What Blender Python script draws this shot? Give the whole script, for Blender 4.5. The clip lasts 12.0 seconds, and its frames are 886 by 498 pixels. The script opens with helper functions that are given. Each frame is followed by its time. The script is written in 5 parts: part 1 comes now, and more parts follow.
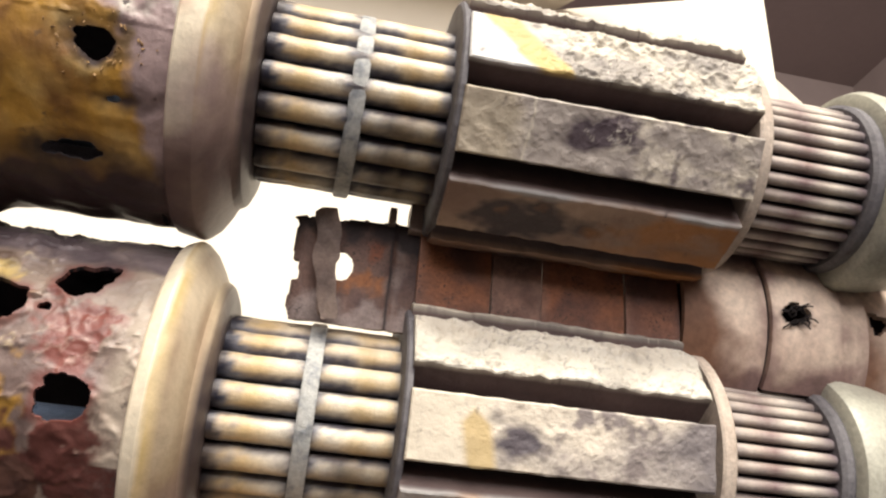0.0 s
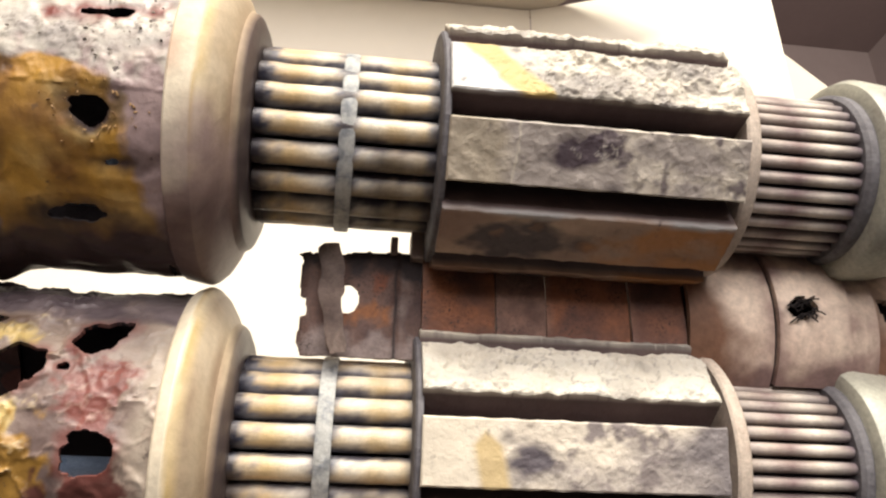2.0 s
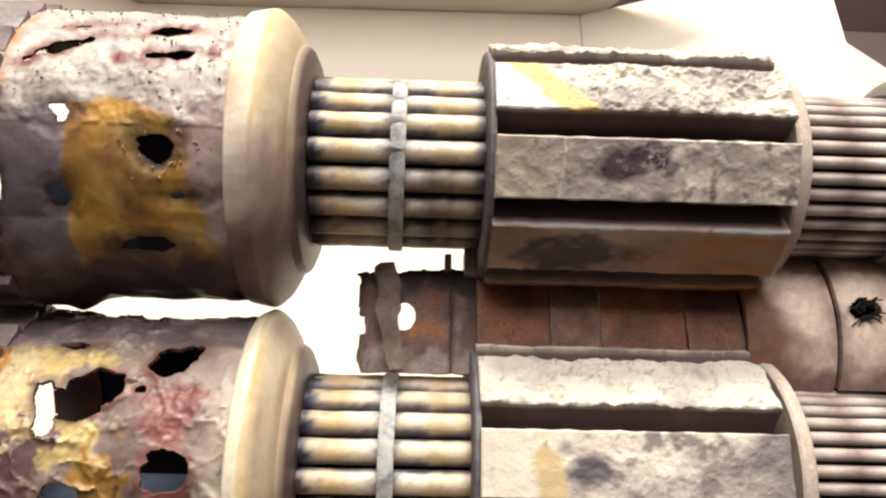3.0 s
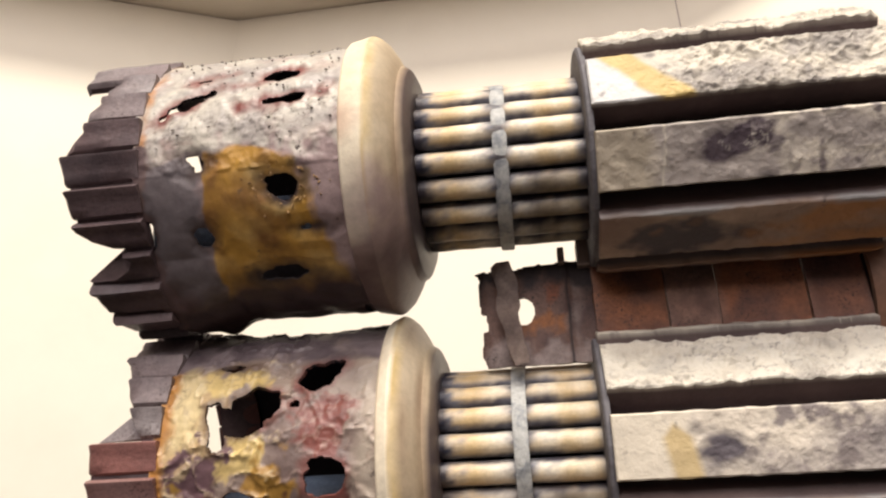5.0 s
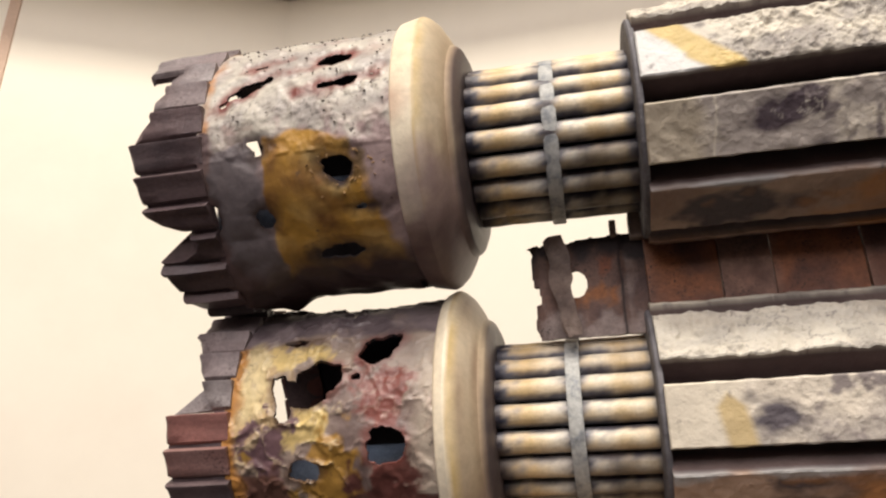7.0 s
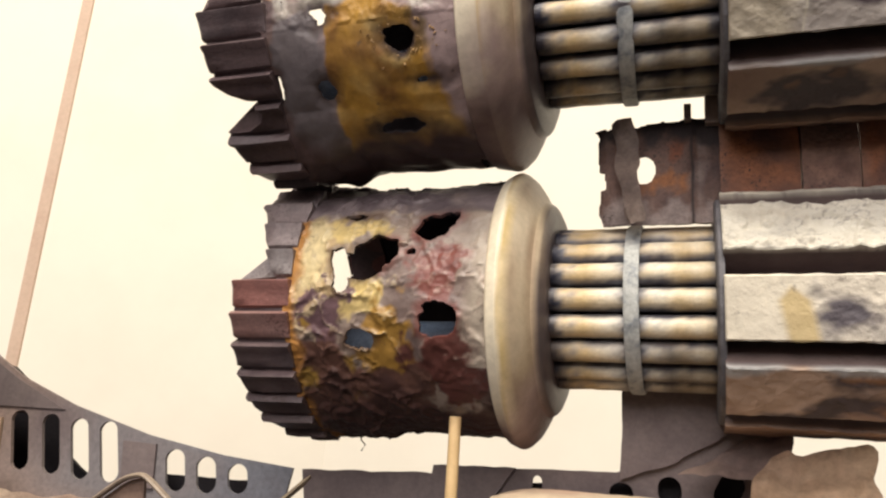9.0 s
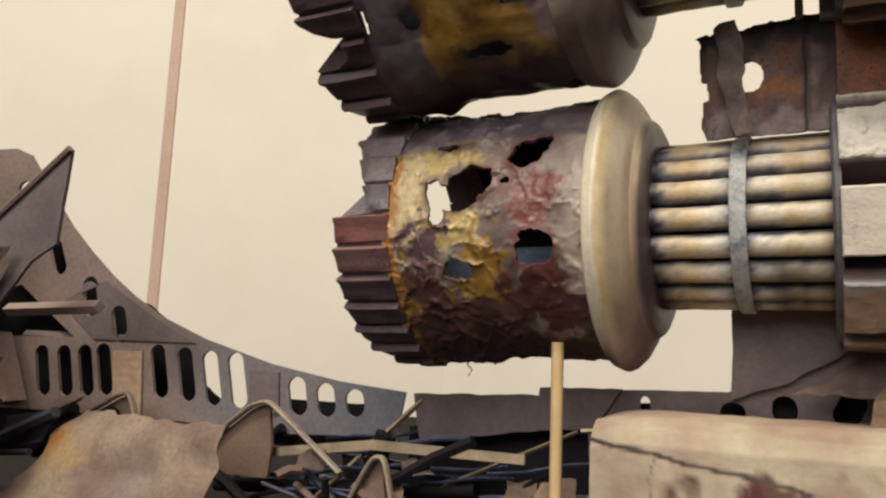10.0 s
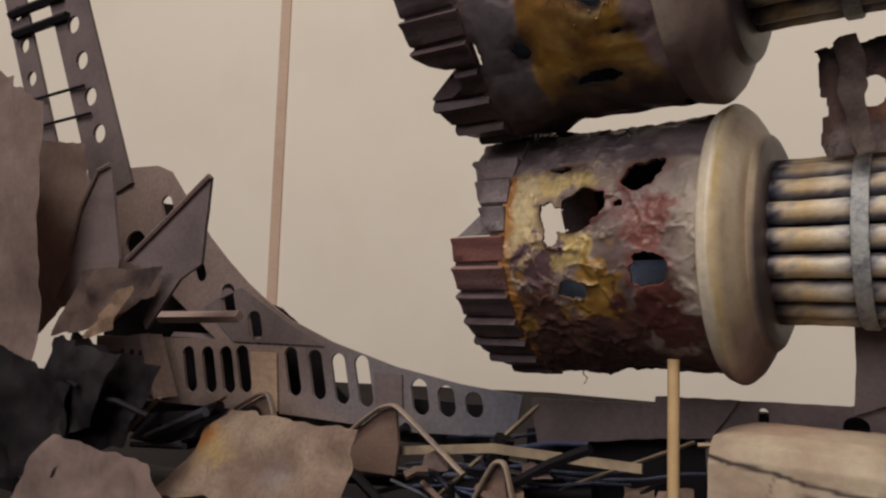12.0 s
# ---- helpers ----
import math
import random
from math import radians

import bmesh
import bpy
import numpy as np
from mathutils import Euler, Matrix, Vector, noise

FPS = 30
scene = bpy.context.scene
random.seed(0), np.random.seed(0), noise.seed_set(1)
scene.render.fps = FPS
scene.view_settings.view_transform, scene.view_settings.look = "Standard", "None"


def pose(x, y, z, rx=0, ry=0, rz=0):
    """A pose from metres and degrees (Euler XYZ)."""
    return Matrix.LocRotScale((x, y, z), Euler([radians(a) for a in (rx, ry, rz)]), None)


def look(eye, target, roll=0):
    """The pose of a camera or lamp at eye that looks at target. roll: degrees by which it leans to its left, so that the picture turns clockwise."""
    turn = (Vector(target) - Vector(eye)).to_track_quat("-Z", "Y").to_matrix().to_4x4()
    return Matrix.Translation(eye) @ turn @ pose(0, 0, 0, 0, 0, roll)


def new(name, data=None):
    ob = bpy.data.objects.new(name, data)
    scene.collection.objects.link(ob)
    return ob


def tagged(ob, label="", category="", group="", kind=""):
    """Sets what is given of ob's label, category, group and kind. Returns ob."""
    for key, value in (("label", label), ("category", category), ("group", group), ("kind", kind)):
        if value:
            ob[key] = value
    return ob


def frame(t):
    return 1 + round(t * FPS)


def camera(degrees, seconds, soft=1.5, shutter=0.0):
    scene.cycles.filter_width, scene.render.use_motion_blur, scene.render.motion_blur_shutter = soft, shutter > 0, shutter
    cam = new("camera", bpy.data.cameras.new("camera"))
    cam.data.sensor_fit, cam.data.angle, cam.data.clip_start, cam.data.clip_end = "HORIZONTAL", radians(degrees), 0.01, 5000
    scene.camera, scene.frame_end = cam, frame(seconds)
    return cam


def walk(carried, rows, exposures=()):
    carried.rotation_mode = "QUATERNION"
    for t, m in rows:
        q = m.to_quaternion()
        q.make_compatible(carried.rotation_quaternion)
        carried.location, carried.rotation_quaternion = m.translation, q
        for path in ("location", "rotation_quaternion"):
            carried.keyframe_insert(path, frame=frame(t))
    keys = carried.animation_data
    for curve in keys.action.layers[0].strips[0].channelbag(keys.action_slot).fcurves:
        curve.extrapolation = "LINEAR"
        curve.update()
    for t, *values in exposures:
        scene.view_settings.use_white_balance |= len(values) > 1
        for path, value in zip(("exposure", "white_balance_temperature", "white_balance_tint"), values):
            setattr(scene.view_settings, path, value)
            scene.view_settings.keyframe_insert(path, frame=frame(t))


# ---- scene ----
# The camera and its way
cam = camera(61.04, 12.0, soft=2.3)
PATH = [
    (0, (0.02048, -0.10174, 0.05008), (0.04879, 0.07579, 0.13773), 4.71),
    (0.5, (0.02116, -0.10185, 0.05073), (0.05080, 0.07637, 0.13651), 3.80),
    (1, (0.02098, -0.10145, 0.05017), (0.04939, 0.07662, 0.13668), 4.32),
    (1.5, (0.02253, -0.10393, 0.05202), (0.04848, 0.07441, 0.13875), 1.41),
    (2, (0.02357, -0.10600, 0.05244), (0.04532, 0.07225, 0.14050), 0.76),
    (2.5, (0.02366, -0.10712, 0.05197), (0.04077, 0.07032, 0.14264), 0.71),
    (3, (0.02450, -0.10922, 0.05221), (0.03030, 0.06926, 0.14227), 0.74),
    (5, (0.02423, -0.11669, 0.05377), (0.00084, 0.06329, 0.13778), -1.64),
    (5.5, (0.02369, -0.11699, 0.05244), (-0.00361, 0.06321, 0.13480), -1.20),
    (6, (0.02454, -0.11815, 0.05305), (-0.00508, 0.06111, 0.13665), -0.49),
    (6.5, (0.02472, -0.12016, 0.05268), (-0.01232, 0.05758, 0.13658), -0.29),
    (7, (0.02516, -0.11941, 0.05290), (-0.01341, 0.06071, 0.13083), -0.99),
    (9, (0.02934, -0.11571, 0.05016), (-0.03342, 0.06688, 0.10236), 3.80),
    (9.5, (0.02955, -0.11439, 0.05121), (-0.04325, 0.06750, 0.09145), 2.76),
    (10, (0.03162, -0.11474, 0.05272), (-0.05890, 0.06128, 0.08139), 2.23),
    (10.5, (0.03064, -0.11534, 0.05474), (-0.06808, 0.05693, 0.07874), 1.73),
    (11, (0.03120, -0.11686, 0.05337), (-0.07446, 0.05154, 0.07520), 2.87),
    (11.5, (0.03487, -0.11777, 0.05553), (-0.06897, 0.05120, 0.08132), 1.37),
    (12, (0.03325, -0.12216, 0.06145), (-0.08133, 0.04069, 0.08026), 1.72),
]
EXPOSURES = [(0.0, 0.62, 6500, 10), (1.5, 0.48, 6500, 10), (2.4, 0.70, 6500, 10), (3.0, 0.66, 6500, 10), (5.5, 0.18, 6500, 13), (7.0, 0.12, 6500, 12), (9.0, 0.28, 6500, 9), (9.5, 0.1, 6500, 7), (10.5, -0.6, 6500, 10), (12.0, -0.95, 6400, 15)]
walk(cam, [(t, look(eye, target, roll)) for t, eye, target, roll in PATH], EXPOSURES)

# Lengths of the model below are in centimetres: its own zero lies 10 cm above the table.
CM, LIFT = 0.01, 10.0
UP_Y, UP_Z, LO_Y, LO_Z = 0.0, 2.335, 1.865, -2.335   # the two barrels' axes, both along x

# ---- light: a ceiling lamp over the table and a window behind the camera ----
world = bpy.data.worlds.new("world")
scene.world = world
world.use_nodes = True
wn = world.node_tree.nodes
sky = wn.new("ShaderNodeTexSky")
sky.sky_type, sky.sun_disc = "NISHITA", False
sky.sun_elevation, sky.sun_rotation = radians(40), radians(160)
wn["Background"].inputs["Strength"].default_value = 0.1
world.node_tree.links.new(sky.outputs[0], wn["Background"].inputs["Color"])


def area(name, eye, target, sx, sy, watts, colour):
    data = bpy.data.lights.new(name, "AREA")
    data.shape, data.size, data.size_y, data.energy, data.color = "RECTANGLE", sx, sy, watts, colour
    ob = new(name, data)
    ob.matrix_world = look(eye, target)
    return ob


area("ceiling_lamp_light", (0.15, -0.90, 1.55), (0.1, 0.0, 0.1), 0.6, 0.35, 33.0, (1.0, 0.925, 0.80))
area("window_light", (0.0, -1.46, 0.95), (0.0, 0.0, 0.2), 1.25, 1.0, 22.5, (1.0, 0.90, 0.835))


# ---- materials ----
def material(name, colour=(0.5, 0.5, 0.5), rough=0.6, metal=0.0, paint=False, dark=None, tint=None, mottle=0.5,
             scale=2.2, fine=14.0, bump=0.25, vary=0.0, spec=0.4, grainy=1.0, speck=None, dense=0.5):
    """A worn surface: broad stains, fine grain and a bump. paint: the colour comes from the mesh's own paint layer."""
    m = bpy.data.materials.new(name)
    m.use_nodes = True
    nt = m.node_tree
    n, link = nt.nodes, nt.links.new
    b = n["Principled BSDF"]
    b.inputs["Roughness"].default_value, b.inputs["Metallic"].default_value = rough, metal
    b.inputs["Specular IOR Level"].default_value = spec
    co = n.new("ShaderNodeTexCoord")
    mp = n.new("ShaderNodeMapping")
    mp.inputs["Scale"].default_value = (100, 100, 100)
    link(co.outputs["Object"], mp.inputs["Vector"])
    info = n.new("ShaderNodeObjectInfo")
    add = n.new("ShaderNodeVectorMath")
    add.operation = "MULTIPLY_ADD"
    comb = n.new("ShaderNodeCombineXYZ")
    for k in "XYZ":
        link(info.outputs["Random"], comb.inputs[k])
    link(comb.outputs[0], add.inputs[0])
    add.inputs[1].default_value = (37.0, 19.0, 53.0)
    link(mp.outputs[0], add.inputs[2])

    def tex(sc, detail, rough_=0.6):
        t = n.new("ShaderNodeTexNoise")
        t.inputs["Scale"].default_value, t.inputs["Detail"].default_value, t.inputs["Roughness"].default_value = sc, detail, rough_
        link(add.outputs[0], t.inputs["Vector"])
        return t

    def ramp(src, lo, hi):
        r = n.new("ShaderNodeMapRange")
        r.inputs["From Min"].default_value, r.inputs["From Max"].default_value = lo, hi
        link(src, r.inputs["Value"])
        return r.outputs[0]

    def mix(fac, a, c, kind="MIX"):
        x = n.new("ShaderNodeMix")
        x.data_type, x.blend_type = "RGBA", kind
        for sock, v in ((x.inputs["Factor"], fac), (x.inputs["A"], a), (x.inputs["B"], c)):
            if isinstance(v, (int, float)):
                sock.default_value = v
            elif isinstance(v, tuple):
                sock.default_value = (*v, 1.0)
            else:
                link(v, sock)
        return x.outputs["Result"]

    broad, grain = tex(scale, 6.0), tex(fine, 5.0, 0.7)
    if paint:
        at = n.new("ShaderNodeAttribute")
        at.attribute_name = "paint"
        col = at.outputs["Color"]
    else:
        col = colour
    if dark:
        f = n.new("ShaderNodeMath")
        f.operation = "MULTIPLY"
        link(ramp(broad.outputs[0], 0.46, 0.66), f.inputs[0])
        f.inputs[1].default_value = mottle
        col = mix(f.outputs[0], col, dark)
    if tint:
        t2 = tex(scale * 0.55, 3.0)
        f = n.new("ShaderNodeMath")
        f.operation = "MULTIPLY"
        link(ramp(t2.outputs[0], 0.5, 0.68), f.inputs[0])
        f.inputs[1].default_value = 0.7
        col = mix(f.outputs[0], col, tint)
    g = n.new("ShaderNodeMapRange")
    link(grain.outputs[0], g.inputs["Value"])
    g.inputs["From Min"].default_value, g.inputs["From Max"].default_value = 0.25, 0.75
    g.inputs["To Min"].default_value, g.inputs["To Max"].default_value = 1 - 0.30 * grainy, 1 + 0.20 * grainy
    col = mix(1.0, col, g.outputs[0], "MULTIPLY")
    if speck:
        t3 = tex(fine * 1.6, 3.0, 0.55)
        t4 = tex(scale * 1.3, 2.0)
        f = n.new("ShaderNodeMath")
        f.operation = "MULTIPLY"
        link(ramp(t3.outputs[0], 0.56, 0.66), f.inputs[0])
        link(ramp(t4.outputs[0], 0.62 - 0.3 * dense, 0.80 - 0.3 * dense), f.inputs[1])
        col = mix(f.outputs[0], col, speck)
    if vary:
        v = n.new("ShaderNodeMapRange")
        link(info.outputs["Random"], v.inputs["Value"])
        v.inputs["To Min"].default_value, v.inputs["To Max"].default_value = 1.0 - vary, 1.0 + vary
        col = mix(1.0, col, v.outputs[0], "MULTIPLY")
    link(col, b.inputs["Base Color"])
    rr = n.new("ShaderNodeMapRange")
    link(broad.outputs[0], rr.inputs["Value"])
    rr.inputs["To Min"].default_value, rr.inputs["To Max"].default_value = max(rough - 0.15, 0.1), min(rough + 0.15, 1.0)
    link(rr.outputs[0], b.inputs["Roughness"])
    if bump:
        mixb = n.new("ShaderNodeMath")
        mixb.operation = "ADD"
        link(broad.outputs[0], mixb.inputs[0])
        link(grain.outputs[0], mixb.inputs[1])
        bp = n.new("ShaderNodeBump")
        bp.inputs["Strength"].default_value, bp.inputs["Distance"].default_value = bump, 0.0012
        link(mixb.outputs[0], bp.inputs["Height"])
        link(bp.outputs[0], b.inputs["Normal"])
    return m


WHITE_BOARD = material("white_board", (0.80, 0.748, 0.64), 0.8, dark=(0.74, 0.68, 0.575), mottle=0.6, scale=0.05, fine=0.3, bump=0.0, grainy=0.05)
CREAM_BOARD = material("cream_board", (0.72, 0.65, 0.55), 0.8, dark=(0.66, 0.58, 0.48), mottle=0.4, scale=0.02, fine=0.3, bump=0.0, grainy=0.05)
GREY_WALL = material("grey_wall", (0.35, 0.285, 0.28), 0.85, dark=(0.30, 0.245, 0.24), scale=0.03, fine=0.5, bump=0.02, grainy=0.15)
BATTEN = material("batten_wood", (0.56, 0.41, 0.31), 0.6, dark=(0.48, 0.33, 0.25), scale=0.3, fine=3.0, grainy=0.4)
TABLE = material("table_dark", (0.020, 0.017, 0.017), 0.85, dark=(0.012, 0.010, 0.010), mottle=0.5, scale=0.1, fine=1.5, bump=0.05, spec=0.1)
DRUM = material("drum_paint", rough=0.42, paint=True, dark=(0.08, 0.05, 0.045), mottle=0.15, scale=1.6, fine=6.0, bump=0.14, grainy=0.7, speck=(0.07, 0.05, 0.045), dense=0.1)
BEAM = material("beam_card", rough=0.6, paint=True, dark=(0.10, 0.075, 0.08), mottle=0.4, scale=0.5, fine=10.0, bump=0.12)
SLAB = material("slab_paint", rough=0.55, paint=True, dark=(0.12, 0.10, 0.10), mottle=0.15, scale=2.0, fine=4.0, bump=0.22, grainy=0.6, speck=(0.10, 0.08, 0.08), dense=0.12)
PIPE = material("straw_paint", rough=0.42, paint=True, dark=(0.34, 0.25, 0.15), mottle=0.2, scale=2.0, fine=10.0, bump=0.2, vary=0.12, grainy=0.6)
RIB = material("rib_plastic", (0.135, 0.096, 0.098), 0.4, dark=(0.05, 0.036, 0.042), tint=(0.19, 0.165, 0.175), mottle=0.7, scale=0.9, bump=0.25, vary=0.2, speck=(0.05, 0.03, 0.025))
RIB_RED = material("rib_plastic_red", (0.23, 0.105, 0.092), 0.4, dark=(0.09, 0.05, 0.05), tint=(0.26, 0.17, 0.155), scale=0.9, bump=0.25, vary=0.15, speck=(0.06, 0.03, 0.03))
RIB_GREY = material("rib_plastic_grey", (0.195, 0.158, 0.158), 0.4, dark=(0.07, 0.055, 0.06), tint=(0.27, 0.25, 0.25), mottle=0.7, scale=0.9, bump=0.25, vary=0.2, speck=(0.05, 0.035, 0.03))
CREAM = material("cream_flange", rough=0.42, paint=True, dark=(0.34, 0.25, 0.18), mottle=0.15, scale=0.8, fine=5.0, bump=0.12, grainy=0.6)
BAND = material("band_metal", (0.46, 0.47, 0.45), 0.5, dark=(0.15, 0.17, 0.20), mottle=0.8, scale=4.0, bump=0.3)
BLUE_CORE = material("blue_core", (0.20, 0.26, 0.36), 0.3, dark=(0.12, 0.15, 0.21))
NEAR_BLACK = material("near_black", (0.035, 0.030, 0.036), 0.8, dark=(0.02, 0.018, 0.02))
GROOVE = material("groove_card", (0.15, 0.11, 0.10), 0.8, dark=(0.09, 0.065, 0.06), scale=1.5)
EDGE = material("end_plate_card", (0.15, 0.145, 0.155), 0.7, dark=(0.07, 0.065, 0.075), scale=3.0)
RING = material("ring_card", (0.56, 0.48, 0.40), 0.6, dark=(0.30, 0.22, 0.17), scale=1.0)
COLLAR = material("collar_plastic", (0.46, 0.46, 0.38), 0.4, dark=(0.30, 0.29, 0.25), mottle=0.8, scale=0.9, bump=0.08)
RUST = material("rust_card", rough=0.5, paint=True, dark=(0.05, 0.03, 0.028), mottle=0.6, scale=1.0, bump=0.35, speck=(0.03, 0.02, 0.02))
WEB_BROWN = material("web_brown", (0.19, 0.125, 0.095), 0.7, dark=(0.10, 0.065, 0.055), scale=0.8, bump=0.2)
MAUVE_CARD = material("card_mauve", (0.22, 0.158, 0.14), 0.7, dark=(0.10, 0.07, 0.072), tint=(0.27, 0.18, 0.125), mottle=0.7, scale=0.35, fine=6.0, bump=0.2)
HULL = material("hull_foam", rough=0.6, paint=True, dark=(0.26, 0.17, 0.14), mottle=0.4, scale=0.6, fine=6.0, bump=0.12)
BURNT = material("burnt_fibre", (0.018, 0.014, 0.014), 0.9, bump=0.5)
CARD = material("card_grey", (0.15, 0.118, 0.115), 0.65, dark=(0.085, 0.065, 0.068), mottle=0.6, scale=0.7, fine=10.0, bump=0.15, grainy=0.7)
CARD_TAN = material("card_tan", (0.42, 0.29, 0.20), 0.7, dark=(0.26, 0.18, 0.15), tint=(0.55, 0.43, 0.28), scale=0.45, fine=9.0, bump=0.2)
STRAP = material("strap_card", (0.31, 0.235, 0.20), 0.5, dark=(0.10, 0.07, 0.065), mottle=0.7, tint=(0.38, 0.30, 0.26), scale=1.3, bump=0.4)
FOAM = material("foam_cream", rough=0.7, paint=True, dark=(0.40, 0.31, 0.22), mottle=0.2, scale=0.8, fine=5.0, bump=0.12, grainy=0.5)
STICK = material("bamboo", (0.64, 0.46, 0.24), 0.45, dark=(0.50, 0.33, 0.16), scale=0.8, fine=5.0, bump=0.05, grainy=0.4)
PALE = material("pale_strip", (0.40, 0.32, 0.21), 0.55, dark=(0.17, 0.13, 0.10), mottle=0.6, scale=1.5, fine=12.0, bump=0.15)
RIM = material("bent_card_rim", (0.30, 0.235, 0.175), 0.5, dark=(0.15, 0.12, 0.115), mottle=0.7, scale=1.2, fine=10.0, bump=0.15)
DARK = material("dark_plastic", (0.013, 0.011, 0.014), 0.6, dark=(0.007, 0.006, 0.008), scale=1.0, spec=0.2)
WIRE = material("blue_wire", (0.045, 0.058, 0.11), 0.3, dark=(0.015, 0.018, 0.035), vary=0.6)
CRUMB = material("crumb", (0.30, 0.27, 0.24), 0.9, dark=(0.10, 0.08, 0.08), mottle=0.9, scale=5.0)
CHIP = material("frayed_chip", (0.33, 0.20, 0.08), 0.7, dark=(0.16, 0.09, 0.05), mottle=0.9, scale=4.0)
GUN = material("gun_plastic", (0.055, 0.058, 0.08), 0.4, dark=(0.02, 0.02, 0.03), scale=1.2)
SCORCH_TAN = material("scorched_flap", (0.20, 0.14, 0.12), 0.7, dark=(0.05, 0.036, 0.04), mottle=0.9, scale=0.7, bump=0.3)
DRAPE = material("drape_paper", (0.36, 0.265, 0.235), 0.65, dark=(0.22, 0.155, 0.14), mottle=0.6, tint=(0.42, 0.33, 0.29), scale=0.25, fine=5.0, bump=0.1, grainy=0.6)
SCORCH = material("scorched_paper", (0.032, 0.026, 0.03), 0.6, dark=(0.012, 0.010, 0.013), mottle=0.9, tint=(0.05, 0.045, 0.055), scale=0.5, bump=0.3)
PAPER = material("scorched_tan_paper", rough=0.7, paint=True, dark=(0.22, 0.14, 0.11), mottle=0.35, scale=0.5, fine=9.0, bump=0.2)


# ---- building helpers ----
BASE = {}


def thing(name, at, label, category, group=""):
    ob = new(name)
    ob.empty_display_size = 0.01
    ob.location = Vector((at[0], at[1], at[2] + LIFT)) * CM
    BASE[ob] = Vector(at)
    return tagged(ob, label, category, group)


def to_mesh(name, bm, mat, origin, smooth=True, sharp=38):
    for v in bm.verts:
        v.co = (v.co - origin) * CM
    me = bpy.data.meshes.new(name)
    bm.to_mesh(me)
    bm.free()
    me.materials.append(mat)
    if smooth:
        me.polygons.foreach_set("use_smooth", [True] * len(me.polygons))
        me.set_sharp_from_angle(angle=radians(sharp))
    return me


def part(name, bm, mat, parent, label="", smooth=False, sharp=38):
    """Links a bmesh, given in the model's centimetres, as one part of a thing or of a part."""
    ob = new(name, to_mesh(name, bm, mat, BASE[parent], smooth, sharp))
    ob.parent = parent
    BASE[ob] = BASE[parent]
    return tagged(ob, label)


def alone(name, bm, mat, at, label, category, group="", smooth=False, kind=""):
    """A thing that is one mesh."""
    ob = new(name, to_mesh(name, bm, mat, Vector(at), smooth))
    ob.location = Vector((at[0], at[1], at[2] + LIFT)) * CM
    BASE[ob] = Vector(at)
    return tagged(ob, label, category, group, kind)


def piece(name, me, parent, m):
    """One of many alike pieces that share a mesh, at m within its parent."""
    ob = new(name, me)
    ob.parent = parent
    ob.matrix_basis = m
    return ob


def set_paint(me, fn):
    """A paint layer: fn takes a vertex's place in the mesh, in centimetres, and gives a colour."""
    layer = me.color_attributes.new("paint", "FLOAT_COLOR", "POINT")
    out = []
    for v in me.vertices:
        out.extend((*fn(v.co / CM), 1.0))
    layer.data.foreach_set("color", out)


def nz(p, s, k=0.0):
    return noise.noise(Vector((p[0] * s + k, p[1] * s + 1.7 * k, p[2] * s - k)))


def fr(p, s, k=0.0):
    return noise.fractal(Vector((p[0] * s + k, p[1] * s + 1.7 * k, p[2] * s - k)), 1.0, 2.0, 4)


def facet(p, s, k=0.0):
    """Sharp folds, as in crumpled foil."""
    d = noise.voronoi(Vector((p[0] * s + k, p[1] * s - k, p[2] * s + 2 * k)))[0]
    return d[1] - d[0]


def blend(a, b, f):
    f = min(max(f, 0.0), 1.0)
    return tuple(x + (y - x) * f for x, y in zip(a, b))


def lathe(profile, n=72, wob=0.0, k=0.0, closed=False):
    """A turned shape about the x axis, from (x, radius) pairs."""
    bm = bmesh.new()
    rings = []
    for x, r in profile:
        ring = []
        for i in range(n):
            a = 2 * math.pi * i / n
            q = r * (1 + wob * nz((x, math.cos(a) * 2, math.sin(a) * 2), 0.8, k))
            ring.append(bm.verts.new((x, -q * math.cos(a), q * math.sin(a))))
        rings.append(ring)
    for a, b in zip(rings, rings[1:] + ([rings[0]] if closed else [])):
        for i in range(n):
            bm.faces.new((a[i], a[(i + 1) % n], b[(i + 1) % n], b[i]))
    if not closed:
        bm.faces.new(rings[0])
        bm.faces.new(rings[-1])
    bmesh.ops.recalc_face_normals(bm, faces=bm.faces)
    return bm


def shift(bm, d):
    bmesh.ops.translate(bm, verts=bm.verts, vec=Vector(d))
    return bm


def box(lo, hi, bevel=0.0, cuts=0, rough=0.0, k=0.0):
    bm = bmesh.new()
    bmesh.ops.create_cube(bm, size=1.0)
    for v in bm.verts:
        v.co = Vector([lo[i] + (v.co[i] + 0.5) * (hi[i] - lo[i]) for i in range(3)])
    if bevel:
        bmesh.ops.bevel(bm, geom=bm.edges[:], offset=bevel, segments=2, affect="EDGES", profile=0.6)
    if cuts:
        bmesh.ops.subdivide_edges(bm, edges=bm.edges[:], cuts=cuts, use_grid_fill=True)
    if rough:
        for v in bm.verts:
            v.co += rough * noise.noise_vector(v.co * 1.7 + Vector((k, k, k)))
    return bm


